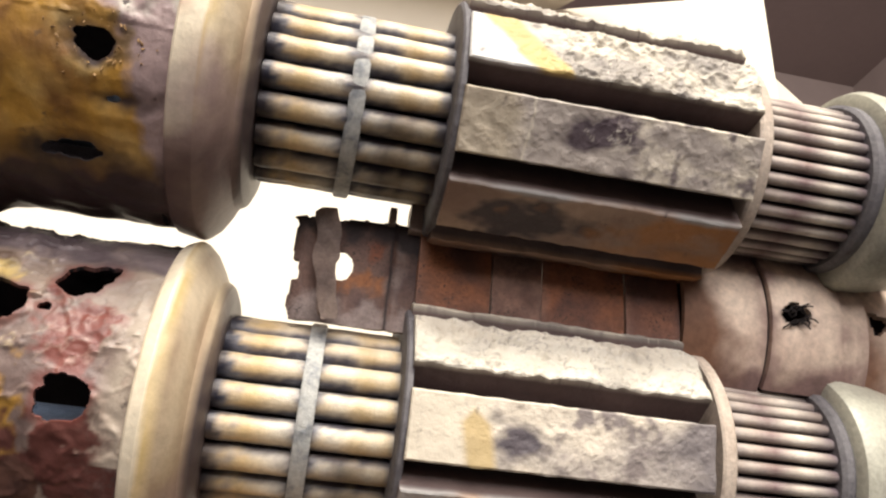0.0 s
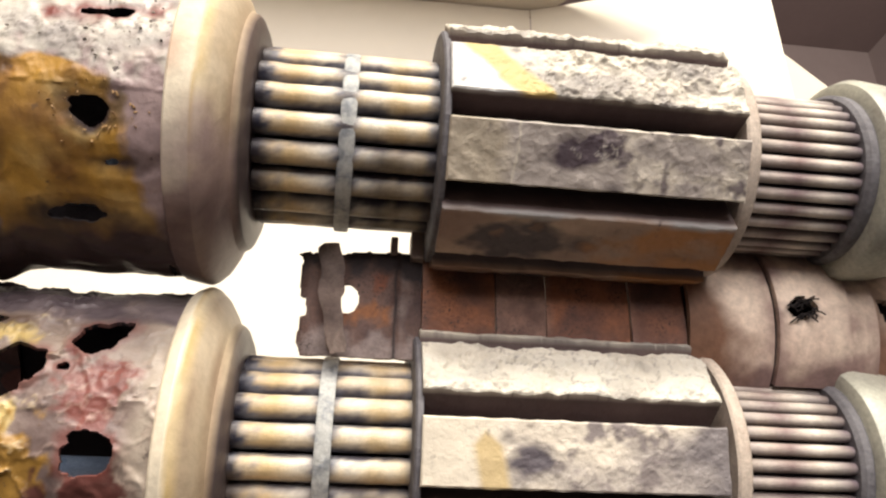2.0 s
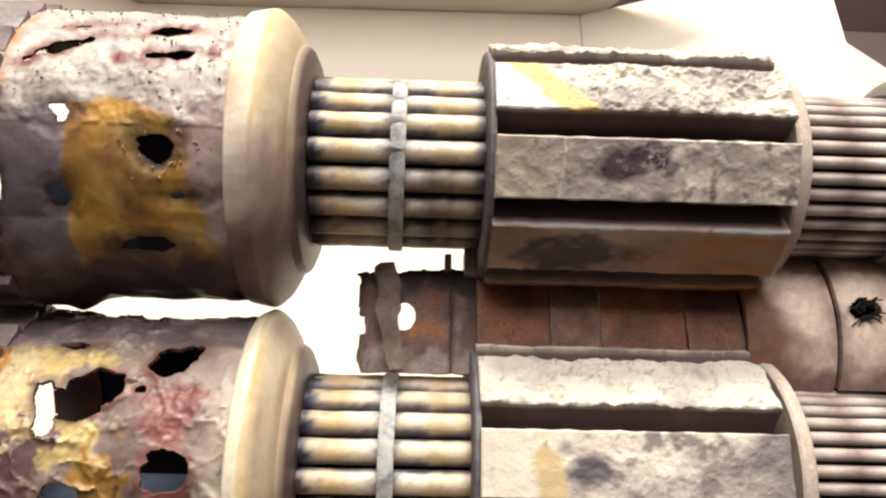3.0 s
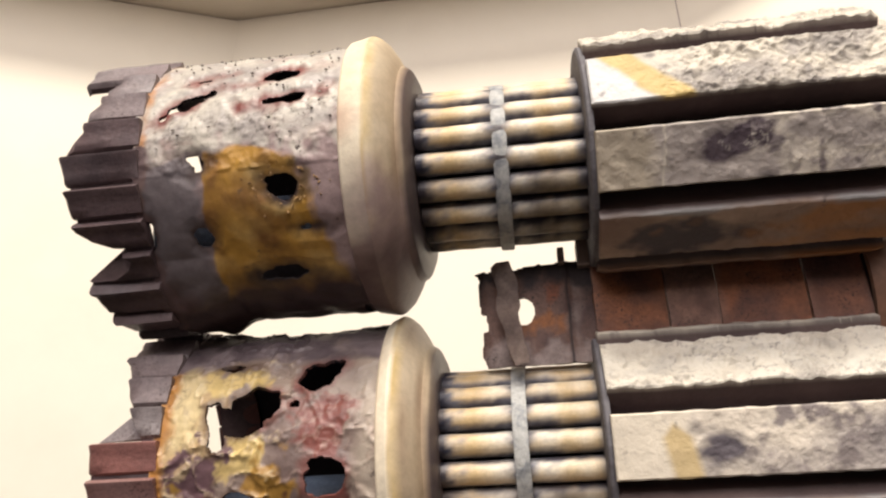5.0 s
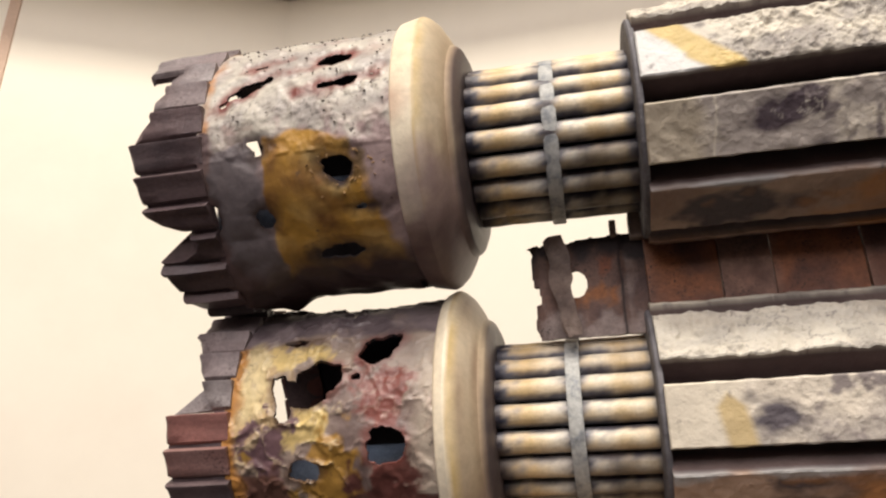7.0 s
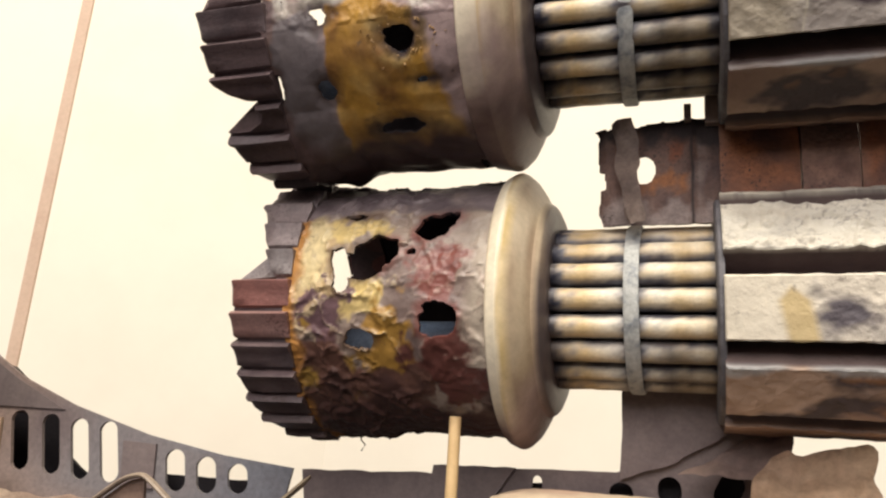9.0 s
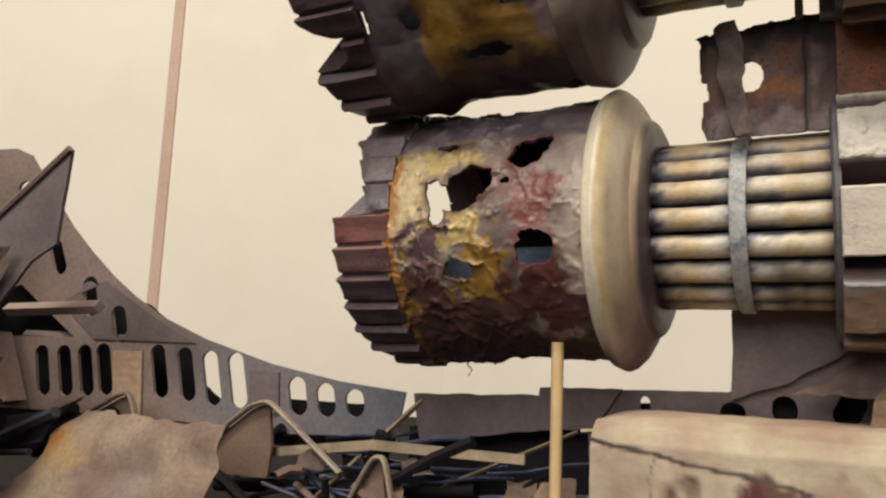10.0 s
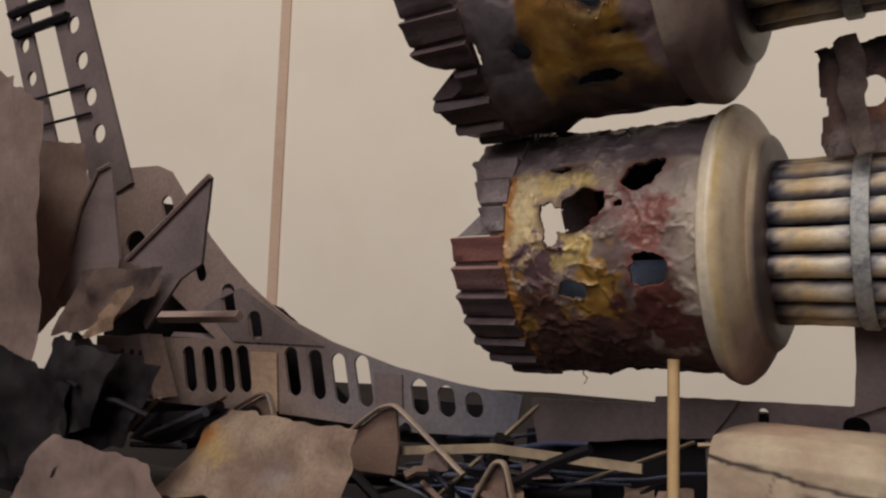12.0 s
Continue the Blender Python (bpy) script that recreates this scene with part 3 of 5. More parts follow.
def slab_paint(kind):
    def fn(p):
        q = Vector((p.x * 0.55, p.y, p.z))
        f, g, h = fr(q, 0.9, kind * 7.0), fr(q, 1.9, kind * 5.0), fr(p, 5.0, kind * 3.0)
        x = p.x - 3.45
        # bar sides below the face: groove shade put into the colour as dark brown
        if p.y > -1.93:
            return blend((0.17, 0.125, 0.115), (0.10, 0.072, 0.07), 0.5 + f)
        c = blend((0.64, 0.58, 0.48), (0.36, 0.325, 0.295), 0.35 + 1.5 * f)
        if kind in (1, 6, 0, 5):
            c = blend((0.61, 0.565, 0.465), (0.31, 0.285, 0.25), 0.22 + 1.7 * g)
            c = blend(c, (0.24, 0.215, 0.195), (h + 0.4 * g - 0.34) * 1.8)
        if kind == 2:
            c = blend((0.42, 0.375, 0.335), (0.68, 0.62, 0.51), 0.45 + 2.2 * g)
            c = blend(c, (0.47, 0.41, 0.31), (1.15 - x + 0.6 * f) * 3.0)
            smudge = 1.0 - math.hypot((x - 1.75 - 0.3 * p.z) / 0.75, (p.z - 0.02) / 0.62) + 1.6 * g
            c = blend(c, (0.075, 0.055, 0.066), smudge * 1.5)
            c = blend(c, (0.09, 0.075, 0.08), (0.7 - math.hypot((x - 2.5) / 0.4, (p.z + 0.38) / 0.3) + 1.2 * g) * 1.4)
            c = blend(c, (0.20, 0.17, 0.165), (1.4 * h + 1.2 * g - 0.25) * 1.2 if x > 2.3 else 0.0)
            c = blend(c, (0.64, 0.59, 0.48), (0.032 - abs(x - 1.12 - 0.18 * p.z - 0.25 * f)) * 34.0)
        if kind == 6:
            c = blend(c, (0.66, 0.63, 0.54), (0.3 + 1.4 * f) * 0.8)
        line = abs(fr(Vector((p.x * 0.7, p.y, p.z)), 2.6, kind * 2.0))
        c = blend(c, (0.16, 0.14, 0.135), ((0.05 - line) * 14.0) * min(1.0, max(0.0, 0.35 + 2.2 * f)) * (1.0 if kind in (1, 6, 0) else 0.7) if x > 0.7 else 0.0)
        c = blend(c, (0.66, 0.62, 0.52), (0.03 - abs(fr(p, 1.9, kind + 40.0))) * 16.0 * max(0.0, 0.3 + 2.0 * g))
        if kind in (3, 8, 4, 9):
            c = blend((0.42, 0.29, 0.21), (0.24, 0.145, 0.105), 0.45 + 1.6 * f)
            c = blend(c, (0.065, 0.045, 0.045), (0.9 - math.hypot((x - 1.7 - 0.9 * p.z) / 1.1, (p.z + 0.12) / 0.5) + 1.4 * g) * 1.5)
            c = blend(c, (0.42, 0.19, 0.07), (x - 2.4 + 2.0 * g) * 0.7)
            c = blend(c, (0.40, 0.39, 0.38) if kind in (3, 8) else c, (p.z - 0.38 + 0.12 * g + 0.10 * max(0.0, 0.8 - x)) * 9.0)
        if kind == 7:
            c = blend(c, (0.09, 0.078, 0.09), (0.9 - math.hypot((x - 1.5) / 0.42, (p.z - 0.05) / 0.6) + 1.4 * g) * 1.3)
            c = blend(c, (0.22, 0.19, 0.18), (1.6 * g + h - 0.2) * 1.4 if x > 1.8 else 0.0)
            c = blend(c, (0.68, 0.62, 0.50), (0.95 - x + 0.25 * p.z + 0.3 * g) * 5.0)
            c = blend(c, (0.54, 0.42, 0.22), (0.26 - abs(x - 0.88 + 0.2 * p.z) - max(0.0, p.z - 0.1)) * 9.0)
            c = blend(c, (0.20, 0.18, 0.18), (x - 3.55 + 0.5 * g) * 2.0)
        if kind == 1:
            d = x - 0.9 * (0.25 - p.z)
            c = blend(c, (0.60, 0.60, 0.58), (0.42 - d) * 9.0)
            c = blend(c, (0.55, 0.41, 0.15), (0.31 - abs(d - 0.66) + 0.12 * g) * 9.0)
        return c
    return fn


def make_slab(kind, x0, x1, wide, fine):
    """One long bar of the block: a board with a crusted face and chipped edges, pointing along -y."""
    bm = bmesh.new()
    nx, nw, lift = (190, 38, 0.055 if kind in (0, 1, 6) else 0.016) if fine else (40, 8, 0.02)
    grid = []
    for i in range(nx + 1):
        row = []
        for j in range(nw + 1):
            x, z = x0 + (x1 - x0) * i / nx, wide * (j / nw - 0.5)
            p = Vector((x, 0, z))
            chip = 0.03 * abs(nz(p, 3.0, kind)) + 0.015 if j in (0, nw) or i in (0, nx) else 0.0
            up = lift * (1.0 * fr(p, 1.2, kind * 2.0) + 1.3 * (0.35 - abs(fr(p, 2.4, kind * 3.0))) + 1.1 * max(0.0, fr(p, 4.5, kind * 3.0)))
            up *= min(1.0, max(0.15, (x - x0 - 0.9) * 1.6)) if kind in (1, 7) else 1.0
            z += (0.016 * nz(p, 4.0, kind + 3)) if j in (0, nw) else 0.0
            row.append(bm.verts.new((x, -(2.02 + up - chip), z)))
        grid.append(row)
    for i in range(nx):
        for j in range(nw):
            bm.faces.new((grid[i][j], grid[i][j + 1], grid[i + 1][j + 1], grid[i + 1][j]))
    rim = [e for e in bm.edges if e.is_boundary]
    got = bmesh.ops.extrude_edge_only(bm, edges=rim)
    for v in [g for g in got["geom"] if isinstance(g, bmesh.types.BMVert)]:
        v.co.y = -1.90
    got = bmesh.ops.extrude_edge_only(bm, edges=[e for e in bm.edges if e.is_boundary])
    for v in [g for g in got["geom"] if isinstance(g, bmesh.types.BMVert)]:
        v.co.y = -1.36
    bmesh.ops.contextual_create(bm, geom=[e for e in bm.edges if e.is_boundary])
    bmesh.ops.recalc_face_normals(bm, faces=bm.faces)
    return bm


def make_rib(deg, end, out, mat):
    """One stepped rib of the corrugated cap at an angle, from the torn end back to the drum: proud at its upper lip."""
    bm = bmesh.new()
    rows = []
    section = ((2.20, -6.7), (2.30, -6.4), (2.36, -5.4), (2.38, -2.0), (2.40, 2.0), (2.46, 4.0), (2.465, 4.7), (2.41, 5.3), (2.26, 5.6), (2.20, 5.8))
    for s, sink in ((0.0, 0.05), (0.05, 0.0), (0.35, -0.015), (0.7, 0.0), (1.0, 0.01)):
        row = []
        for r, d in section:
            a = end(degs(deg + d, 0)) + 0.035 * nz((d * 0.3, deg, 0), 1.0)
            x = a + (-3.60 - a) * s
            row.append(bm.verts.new(polar(x, r - sink + out(degs(deg + d, 0)) + 0.012 * nz((x, deg, d), 1.3), deg + d)))
        rows.append(row)
    for a, b in zip(rows, rows[1:]):
        for j in range(len(a)):
            k = (j + 1) % len(a)
            bm.faces.new((a[j], a[k], b[k], b[j]))
    bm.faces.new(rows[0])
    bm.faces.new(rows[-1])
    bmesh.ops.recalc_face_normals(bm, faces=bm.faces)
    return to_mesh("rib", bm, mat, Vector((0, 0, 0)), True, 50)


def rot_x(deg, at=(0, 0, 0), sx=1.0):
    return Matrix.LocRotScale(Vector(at), Euler((radians(-deg), 0, 0)), Vector((sx, 1, 1)))


TUBE_PROFILE = [(0.66 + 2.84 * i / 28, 0.196 * (1 + 0.07 * nz((i * 0.31, 0, 0), 1.0))) for i in range(29)]
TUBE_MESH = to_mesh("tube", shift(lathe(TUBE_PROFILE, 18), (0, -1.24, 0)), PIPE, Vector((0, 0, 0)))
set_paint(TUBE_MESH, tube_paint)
# Darker copy of the tube for the lower side, its shade painted in.
SHADED_MESH = TUBE_MESH.copy()
for v, c in zip(SHADED_MESH.vertices, SHADED_MESH.color_attributes["paint"].data):
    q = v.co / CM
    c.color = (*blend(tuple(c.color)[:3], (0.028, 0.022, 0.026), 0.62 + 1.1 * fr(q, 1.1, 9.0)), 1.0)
FINE_MESH = to_mesh("fine_tube", shift(lathe([(8.2, 0.085), (8.3, 0.10), (8.8, 0.106), (9.2, 0.098), (9.7, 0.105), (10.2, 0.10), (10.35, 0.085)], 12), (0, -1.29, 0)), PIPE, Vector((0, 0, 0)))
# Along the fine tubes' sides the shade of the gaps is painted in too.
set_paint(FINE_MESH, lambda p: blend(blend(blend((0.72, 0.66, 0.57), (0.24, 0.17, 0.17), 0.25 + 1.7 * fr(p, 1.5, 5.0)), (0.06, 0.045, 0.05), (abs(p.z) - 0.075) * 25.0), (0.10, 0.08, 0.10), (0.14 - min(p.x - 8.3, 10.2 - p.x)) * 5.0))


def barrel(y, z, upper):
    k = 3.0 if upper else 33.0
    dx = 0.0 if upper else 0.05
    ob = thing("engine_barrel", (0, y, z),
               "scorched model engine barrel with torn yellow-painted drum and ribbed cap" if upper else
               "scorched model engine barrel with holed, rust-red drum resting on a skewer", "model part", "engine barrels")
    BASE[ob] = Vector((0, 0, 0))
    # cap with its ribs
    def cut(deg):
        if deg > 100 or deg < -125:
            return -4.50
        step = round((deg - 4.0) / 13.333) * 13.333 + 4.0
        if upper:
            if deg > 48:
                return -4.45
            if deg > 30.6:
                return -4.98
            if deg > -9.0:
                return -4.74 + 0.013 * (step + 9.0)
            if deg > -44:
                return -4.92 + 0.004 * (-8 - deg)
            if deg > -62:
                return -4.62 + 0.62 * math.sin(radians((-44 - deg) * 9.0))
            return -4.86 + 0.012 * (-62 - deg)
        if deg > 38:
            return -4.62
        if deg > 2.2:
            return -3.92 - 0.62 * ((deg - 2.2) / 35.8) ** 0.8
        if deg < -58:
            return -4.78 + 0.016 * (-58 - deg)
        return -4.74

    def sag(deg):
        """The cap's lower side hangs out a little."""
        return (0.27 if upper else 0.10) * max(0.0, min(1.0, (-56 - deg) / 22.0)) * max(0.0, min(1.0, (118 + deg) / 14.0))

    cap = part("cap", shell(-5.2, -3.6, 2.29, 40, 240, lambda x, d: x > cut(d) + 0.04 + 0.05 * nz(polar(x, 2.1, d), 4.0, k), lambda x, d: sag(d), 0.10), RIB, ob, "ribbed plastic end cap with a torn edge", True)
    for i in range(27):
        d = -180 + 360.0 / 27 * i + (4.0 if upper else 2.2)
        if cut(degs(d, 0)) < -3.75:
            rib = RIB_GREY if 6 < degs(d, 0) < 70 else RIB if upper or degs(d, 0) < -25 else RIB_RED
            piece("rib", make_rib(d, cut, sag, rib), cap, Matrix())
    # torn drum
    field = hole_field(UP_HOLES if upper else LO_HOLES, k, 2.36)

    def dent(x, d):
        if d > 115 or d < -115:
            return -0.03
        p = polar(x, 2.36, d)
        e = field(x, d)
        curl = 0.05 * max(0.0, 0.22 - e) / 0.22
        amp = 0.03 if upper else 0.06
        if upper:
            rag = (0.035 * max(0.0, fr(p, 3.2, 8.0)) + 0.02 * max(0.0, fr(p, 6.5, 18.0))) if d > -22 else 0.006 * fr(p, 3.0, 8.0)
            return amp * fr(p, 0.9, k) - curl + rag - 0.03 + sag(d) * (0.35 + 0.3 * nz(p, 2.2, 8.0) + 0.65 * max(0.0, min(1.0, (-2.5 - x) / 0.5)))
        soft = 1.0 if x < -1.5 else 0.55
        fold = 0.05 * soft * max(0.0, 1 - abs(fr(p, 0.9, 77.0)) / 0.14) + 0.025 * soft * max(0.0, 1 - abs(fr(p, 1.7, 77.0)) / 0.12)
        return amp * fr(p, 0.9, k) + 0.5 * curl + fold + 0.008 * fr(p, 3.5, 5.0) - 0.05 + sag(d) * max(0.0, min(1.0, (-2.1 - x) / 0.3))

    def keep(x, d):
        if x < -3.72 + 0.05 * nz(polar(x, 2.36, d), 3.0, k):
            return False
        if d < -84 and abs(x + 0.45) < 0.28 * max(0.0, nz((x, d * 0.05, 0), 1.1, k)):
            return False
        return field(x, d) > 0.0
    drum = part("drum", shell(-3.8, -0.2 if upper else -0.05, 2.36, 150, 560, keep, dent, 0.06), DRUM, ob, "torn painted drum wall full of holes", True)
    drum.data.materials.append(NEAR_BLACK)
    # inner faces set near-black so the holes read dark inside
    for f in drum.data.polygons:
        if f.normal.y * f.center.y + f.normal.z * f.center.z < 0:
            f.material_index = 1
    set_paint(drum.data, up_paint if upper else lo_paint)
    if upper:
        rng = random.Random(3)
        bm = bmesh.new()
        for _ in range(170):
            x, d = rng.uniform(-3.5, -0.45), rng.uniform(-12, 75)
            if UP_FIELD(x, d) < 0.05:
                continue
            r = rng.uniform(0.006, 0.024)
            bmesh.ops.create_icosphere(bm, subdivisions=1, radius=r, matrix=Matrix.Translation(polar(x, 2.35 + r * 0.5, d)) @ Matrix.Diagonal((rng.uniform(0.7, 1.8), 1, rng.uniform(0.6, 1.2), 1)))
        tagged(part("crumbs", bm, CRUMB, ob, "dark crusty crumbs stuck to the drum"), kind="stuff")
        bm = bmesh.new()
        for i in range(44):
            a, q = rng.uniform(0, 2 * math.pi), rng.uniform(1.0, 1.7) ** 2.0
            x, d = -1.30 + 0.27 * q * math.cos(a), -29 + math.degrees(0.20 * q * math.sin(a) / 2.36)
            if UP_FIELD(x, d) > -0.03:
                r = rng.uniform(0.006, 0.026)
                turn = Euler((rng.uniform(0, 6), rng.uniform(0, 6), rng.uniform(0, 6))).to_matrix().to_4x4()
                bmesh.ops.create_icosphere(bm, subdivisions=1, radius=r, matrix=Matrix.Translation(polar(x, 2.34 + r * 0.4, d)) @ turn @ Matrix.Diagonal((1.9, 0.8, 0.5, 1)))
        tagged(part("frayed_fringe", bm, CHIP, ob, "tan frayed fringe round the torn hole"), kind="stuff")
    part("drum_core", shift(lathe([(-4.2, 0.54), (-4.15, 0.6), (-0.2, 0.6)], 40), (0, 0, -0.85)), BLUE_CORE, ob, "blue-grey inner tube", True)
    if not upper:
        part("loose_thread", rod([polar(-3.1, 2.35, -92), polar(-3.12, 2.52, -93), polar(-3.05, 2.6, -94), polar(-3.1, 2.72, -93)], 0.014, 5), NEAR_BLACK, ob, "dark hanging thread")
    part("drum_floor", lathe([(-0.45, 2.0), (-0.3, 2.0)], 48), NEAR_BLACK, ob)
    # flange
    lx = -0.36 if upper else -0.19
    prof = [(lx, 2.20), (lx, 2.41), (lx + 0.03, 2.44), (-0.02, 2.50), (0.02, 2.50), (0.08, 2.47), (0.21, 2.35), (0.33, 2.15), (0.40, 2.00), (0.44, 1.94), (0.52, 1.90), (0.56, 1.86), (0.63, 1.70), (0.64, 1.55), (0.64, 1.0)]
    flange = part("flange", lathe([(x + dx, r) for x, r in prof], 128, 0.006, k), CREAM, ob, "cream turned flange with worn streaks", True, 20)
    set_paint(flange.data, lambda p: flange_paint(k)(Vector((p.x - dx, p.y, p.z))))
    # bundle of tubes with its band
    # near-black core added so the gaps between the tubes read dark
    part("tube_core", lathe([(0.6, 0.95), (3.5, 0.95)], 36), NEAR_BLACK, ob, "", True)
    for i in range(18):
        m = rot_x(-4.0 + 20.0 * i)
        if upper and i == 1:
            m = m @ pose(0, 0, 0, 0, 0, 0) @ Matrix.Rotation(radians(1.4), 4, "Y")
        piece("tube", SHADED_MESH if -140 < degs(20.0 * i - 4.0, 0) < (-40 if upper else -36) else TUBE_MESH, ob, m)
    band = part("band", lathe([(1.90, 1.40), (1.90, 1.455), (1.93, 1.475), (2.11, 1.475), (2.14, 1.455), (2.14, 1.40)], 64, 0.012, k, True), BAND, ob, "grey metal band with dark stains", True)
    band.matrix_basis = Matrix.Rotation(radians(1.2 if upper else -0.6), 4, "Z")
    # block of long bars
    bx = 3.5 if upper else 3.38
    part("end_plate", lathe([(bx - 0.10, 1.0), (bx - 0.09, 1.88), (bx - 0.06, 1.93), (bx + 0.02, 1.93), (bx + 0.02, 1.0)], 40, 0.02, k), EDGE, ob, "grey card plate with rough edge")
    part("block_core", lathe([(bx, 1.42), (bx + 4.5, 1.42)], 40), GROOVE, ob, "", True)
    first, end = (43.3, 8.02) if upper else (65.4, 7.86)
    for i in range(9):
        kind = i if upper else i + 5
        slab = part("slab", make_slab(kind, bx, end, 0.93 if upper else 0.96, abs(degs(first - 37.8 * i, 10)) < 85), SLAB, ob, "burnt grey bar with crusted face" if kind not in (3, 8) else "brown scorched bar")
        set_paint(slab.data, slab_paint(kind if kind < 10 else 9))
        slab.matrix_basis = rot_x(first - 37.8 * i)
    part("ring", lathe([(8.04, 1.5), (8.06, 1.84), (8.10, 1.87), (8.26, 1.86), (8.30, 1.82), (8.30, 1.1)], 64, 0.006, k), RING, ob, "thin cream ring", True)
    # the same near-black filler behind the fine tubes
    part("fine_core", lathe([(8.2, 1.16), (10.5, 1.16)], 40), NEAR_BLACK, ob, "", True)
    for i in range(32):
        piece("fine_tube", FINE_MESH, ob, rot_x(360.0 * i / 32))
    part("gap_ring", lathe([(10.28, 1.0), (10.28, 1.44), (10.34, 1.50), (10.62, 1.50), (10.62, 1.0)], 56), EDGE, ob, "dark mauve ring")
    part("collar", lathe([(10.48, 1.2), (10.48, 1.60), (10.52, 1.72), (10.66, 1.79), (11.2, 1.74), (11.9, 1.6), (12.1, 1.4)], 72, 0.004, k), COLLAR, ob, "pale grey-green rounded collar", True)
    ob.location = Vector((0, y, z + LIFT)) * CM
    return ob


barrel(UP_Y, UP_Z, True)
barrel(LO_Y, LO_Z, False)

# ---- the spine between the barrels: holed plate, strap and rusty segments ----
spine = thing("spine_panel", (5, 0.9, -1.0), "rust-brown card spine glued between the two barrels", "model part")


def plate_paint(p):
    q = p + Vector((5, 0.9, -1.0))
    f, g = fr(q, 1.2, 5.0), fr(q, 2.6, 15.0)
    c = blend((0.15, 0.085, 0.065), (0.08, 0.042, 0.038), 0.5 + 1.6 * f)
    c = blend(c, (0.26, 0.10, 0.035), (0.8 - math.hypot((q.x - 2.5) / 0.5, (q.z + 0.35) / 0.35) + 0.8 * g) * 2.0)
    c = blend(c, (0.20, 0.065, 0.03), (0.7 - math.hypot((q.x - 2.75) / 0.35, (q.z - 0.25) / 0.45) + 0.8 * g) * 2.0)
    c = blend(c, (0.30, 0.24, 0.22), (-0.60 - q.z + 0.3 * g + 0.25 * f) * 4.0)
    c = blend(c, (0.24, 0.18, 0.16), (0.14 - abs(q.x - 3.1)) * 6.0 + g)
    c = blend(c, (0.02, 0.014, 0.016), (0.035 - abs(q.x - 2.98 - 0.03 * f)) * 40.0)
    c = blend(c, (0.13, 0.085, 0.075), (1.62 - q.x + 0.2 * g) * 4.0)
    # dark top: shade under the upper barrel, painted into the plate
    return blend(c, (0.028, 0.02, 0.022), (q.z - 0.36 + 0.35 * g + 0.12 * (q.x - 2.0)) * 4.0)


def plate_keep(x, z):
    g = nz((x, z, 0), 3.0, 2.0)
    if math.hypot((x - 2.17) / 0.20, (z + 0.10) / (0.27 if z < -0.1 else 0.24)) + 0.18 * g < 1.0:
        return False
    edge = 1.42 + 0.05 * g + (0.10 if -0.42 < z < -0.1 else 0.0) + 0.35 * max(0.0, -0.86 - z) - 0.10 * max(0.0, (z - 0.62) * 8.0)
    return edge < x and z < 0.68 + 0.06 * (x - 1.4) + 0.05 * nz((x, z, 0), 5.0, 6.0) + (0.06 if x < 1.56 else 0.0)


plate = part("plate", grid_panel(1.3, 3.5, -1.1, 0.95, 88, 82, lambda x, z: 0.86 + 0.5 * max(0.0, 1.75 - x) ** 2 * 2.0 + 0.04 * fr((x, z, 0), 1.2, 3.0) - 0.05 * max(0.0, 1 - abs(x - 2.98) / 0.08) + 0.08 * math.sin(9 * z) * max(0.0, 1.7 - x), plate_keep, 0.07), RUST, spine, "rusty card plate with a ragged hole", True)
set_paint(plate.data, plate_paint)
part("strap", crumple(((1.66, 0.62, 0.70), (2.06, 0.58, 0.70), (2.20, 0.40, -1.12), (1.90, 0.38, -1.12)), 12, 30, 0.10, 4.0, 1.0, 0.05, 0.16), STRAP, spine, "bent brown strap across the plate", True)
for x0, x1, j in ((3.42, 4.62, 0), (4.64, 5.46, 1), (5.48, 6.9, 2), (6.92, 7.86, 3)):
    seg = part("segment", grid_panel(x0 - 0.02, x1, -0.95, 1.0, 30, 36, lambda x, z: 0.70 - 0.035 * (j % 2) + 0.10 * z * z + 0.02 * fr((x, z, j), 1.1, 4.0), None, 0.22), RUST, spine, "", True)
    set_paint(seg.data, lambda p: blend(blend(((0.33, 0.125, 0.055), (0.33, 0.19, 0.14), (0.30, 0.115, 0.055), (0.25, 0.105, 0.06))[j], (0.13, 0.06, 0.045), 0.35 + 1.8 * fr(p, 0.9, 7.0 + j)), (0.28, 0.17, 0.13), (0.16 - abs(p.x + 5 - x0) + 0.1 * nz(p, 2.0)) * 3.0))
part("lug", box((2.86, 0.7, 0.70), (2.98, 0.95, 1.0), 0.02), STRAP, spine)
part("lug", box((3.20, 0.7, 0.62), (3.5, 1.1, 1.15), 0.02), STRAP, spine)

# ---- cream hull panels with a burnt hole ----
hull = thing("hull_section", (9.7, 0.8, -1.1), "cream scorched hull panels with a burnt-through hole", "model part")


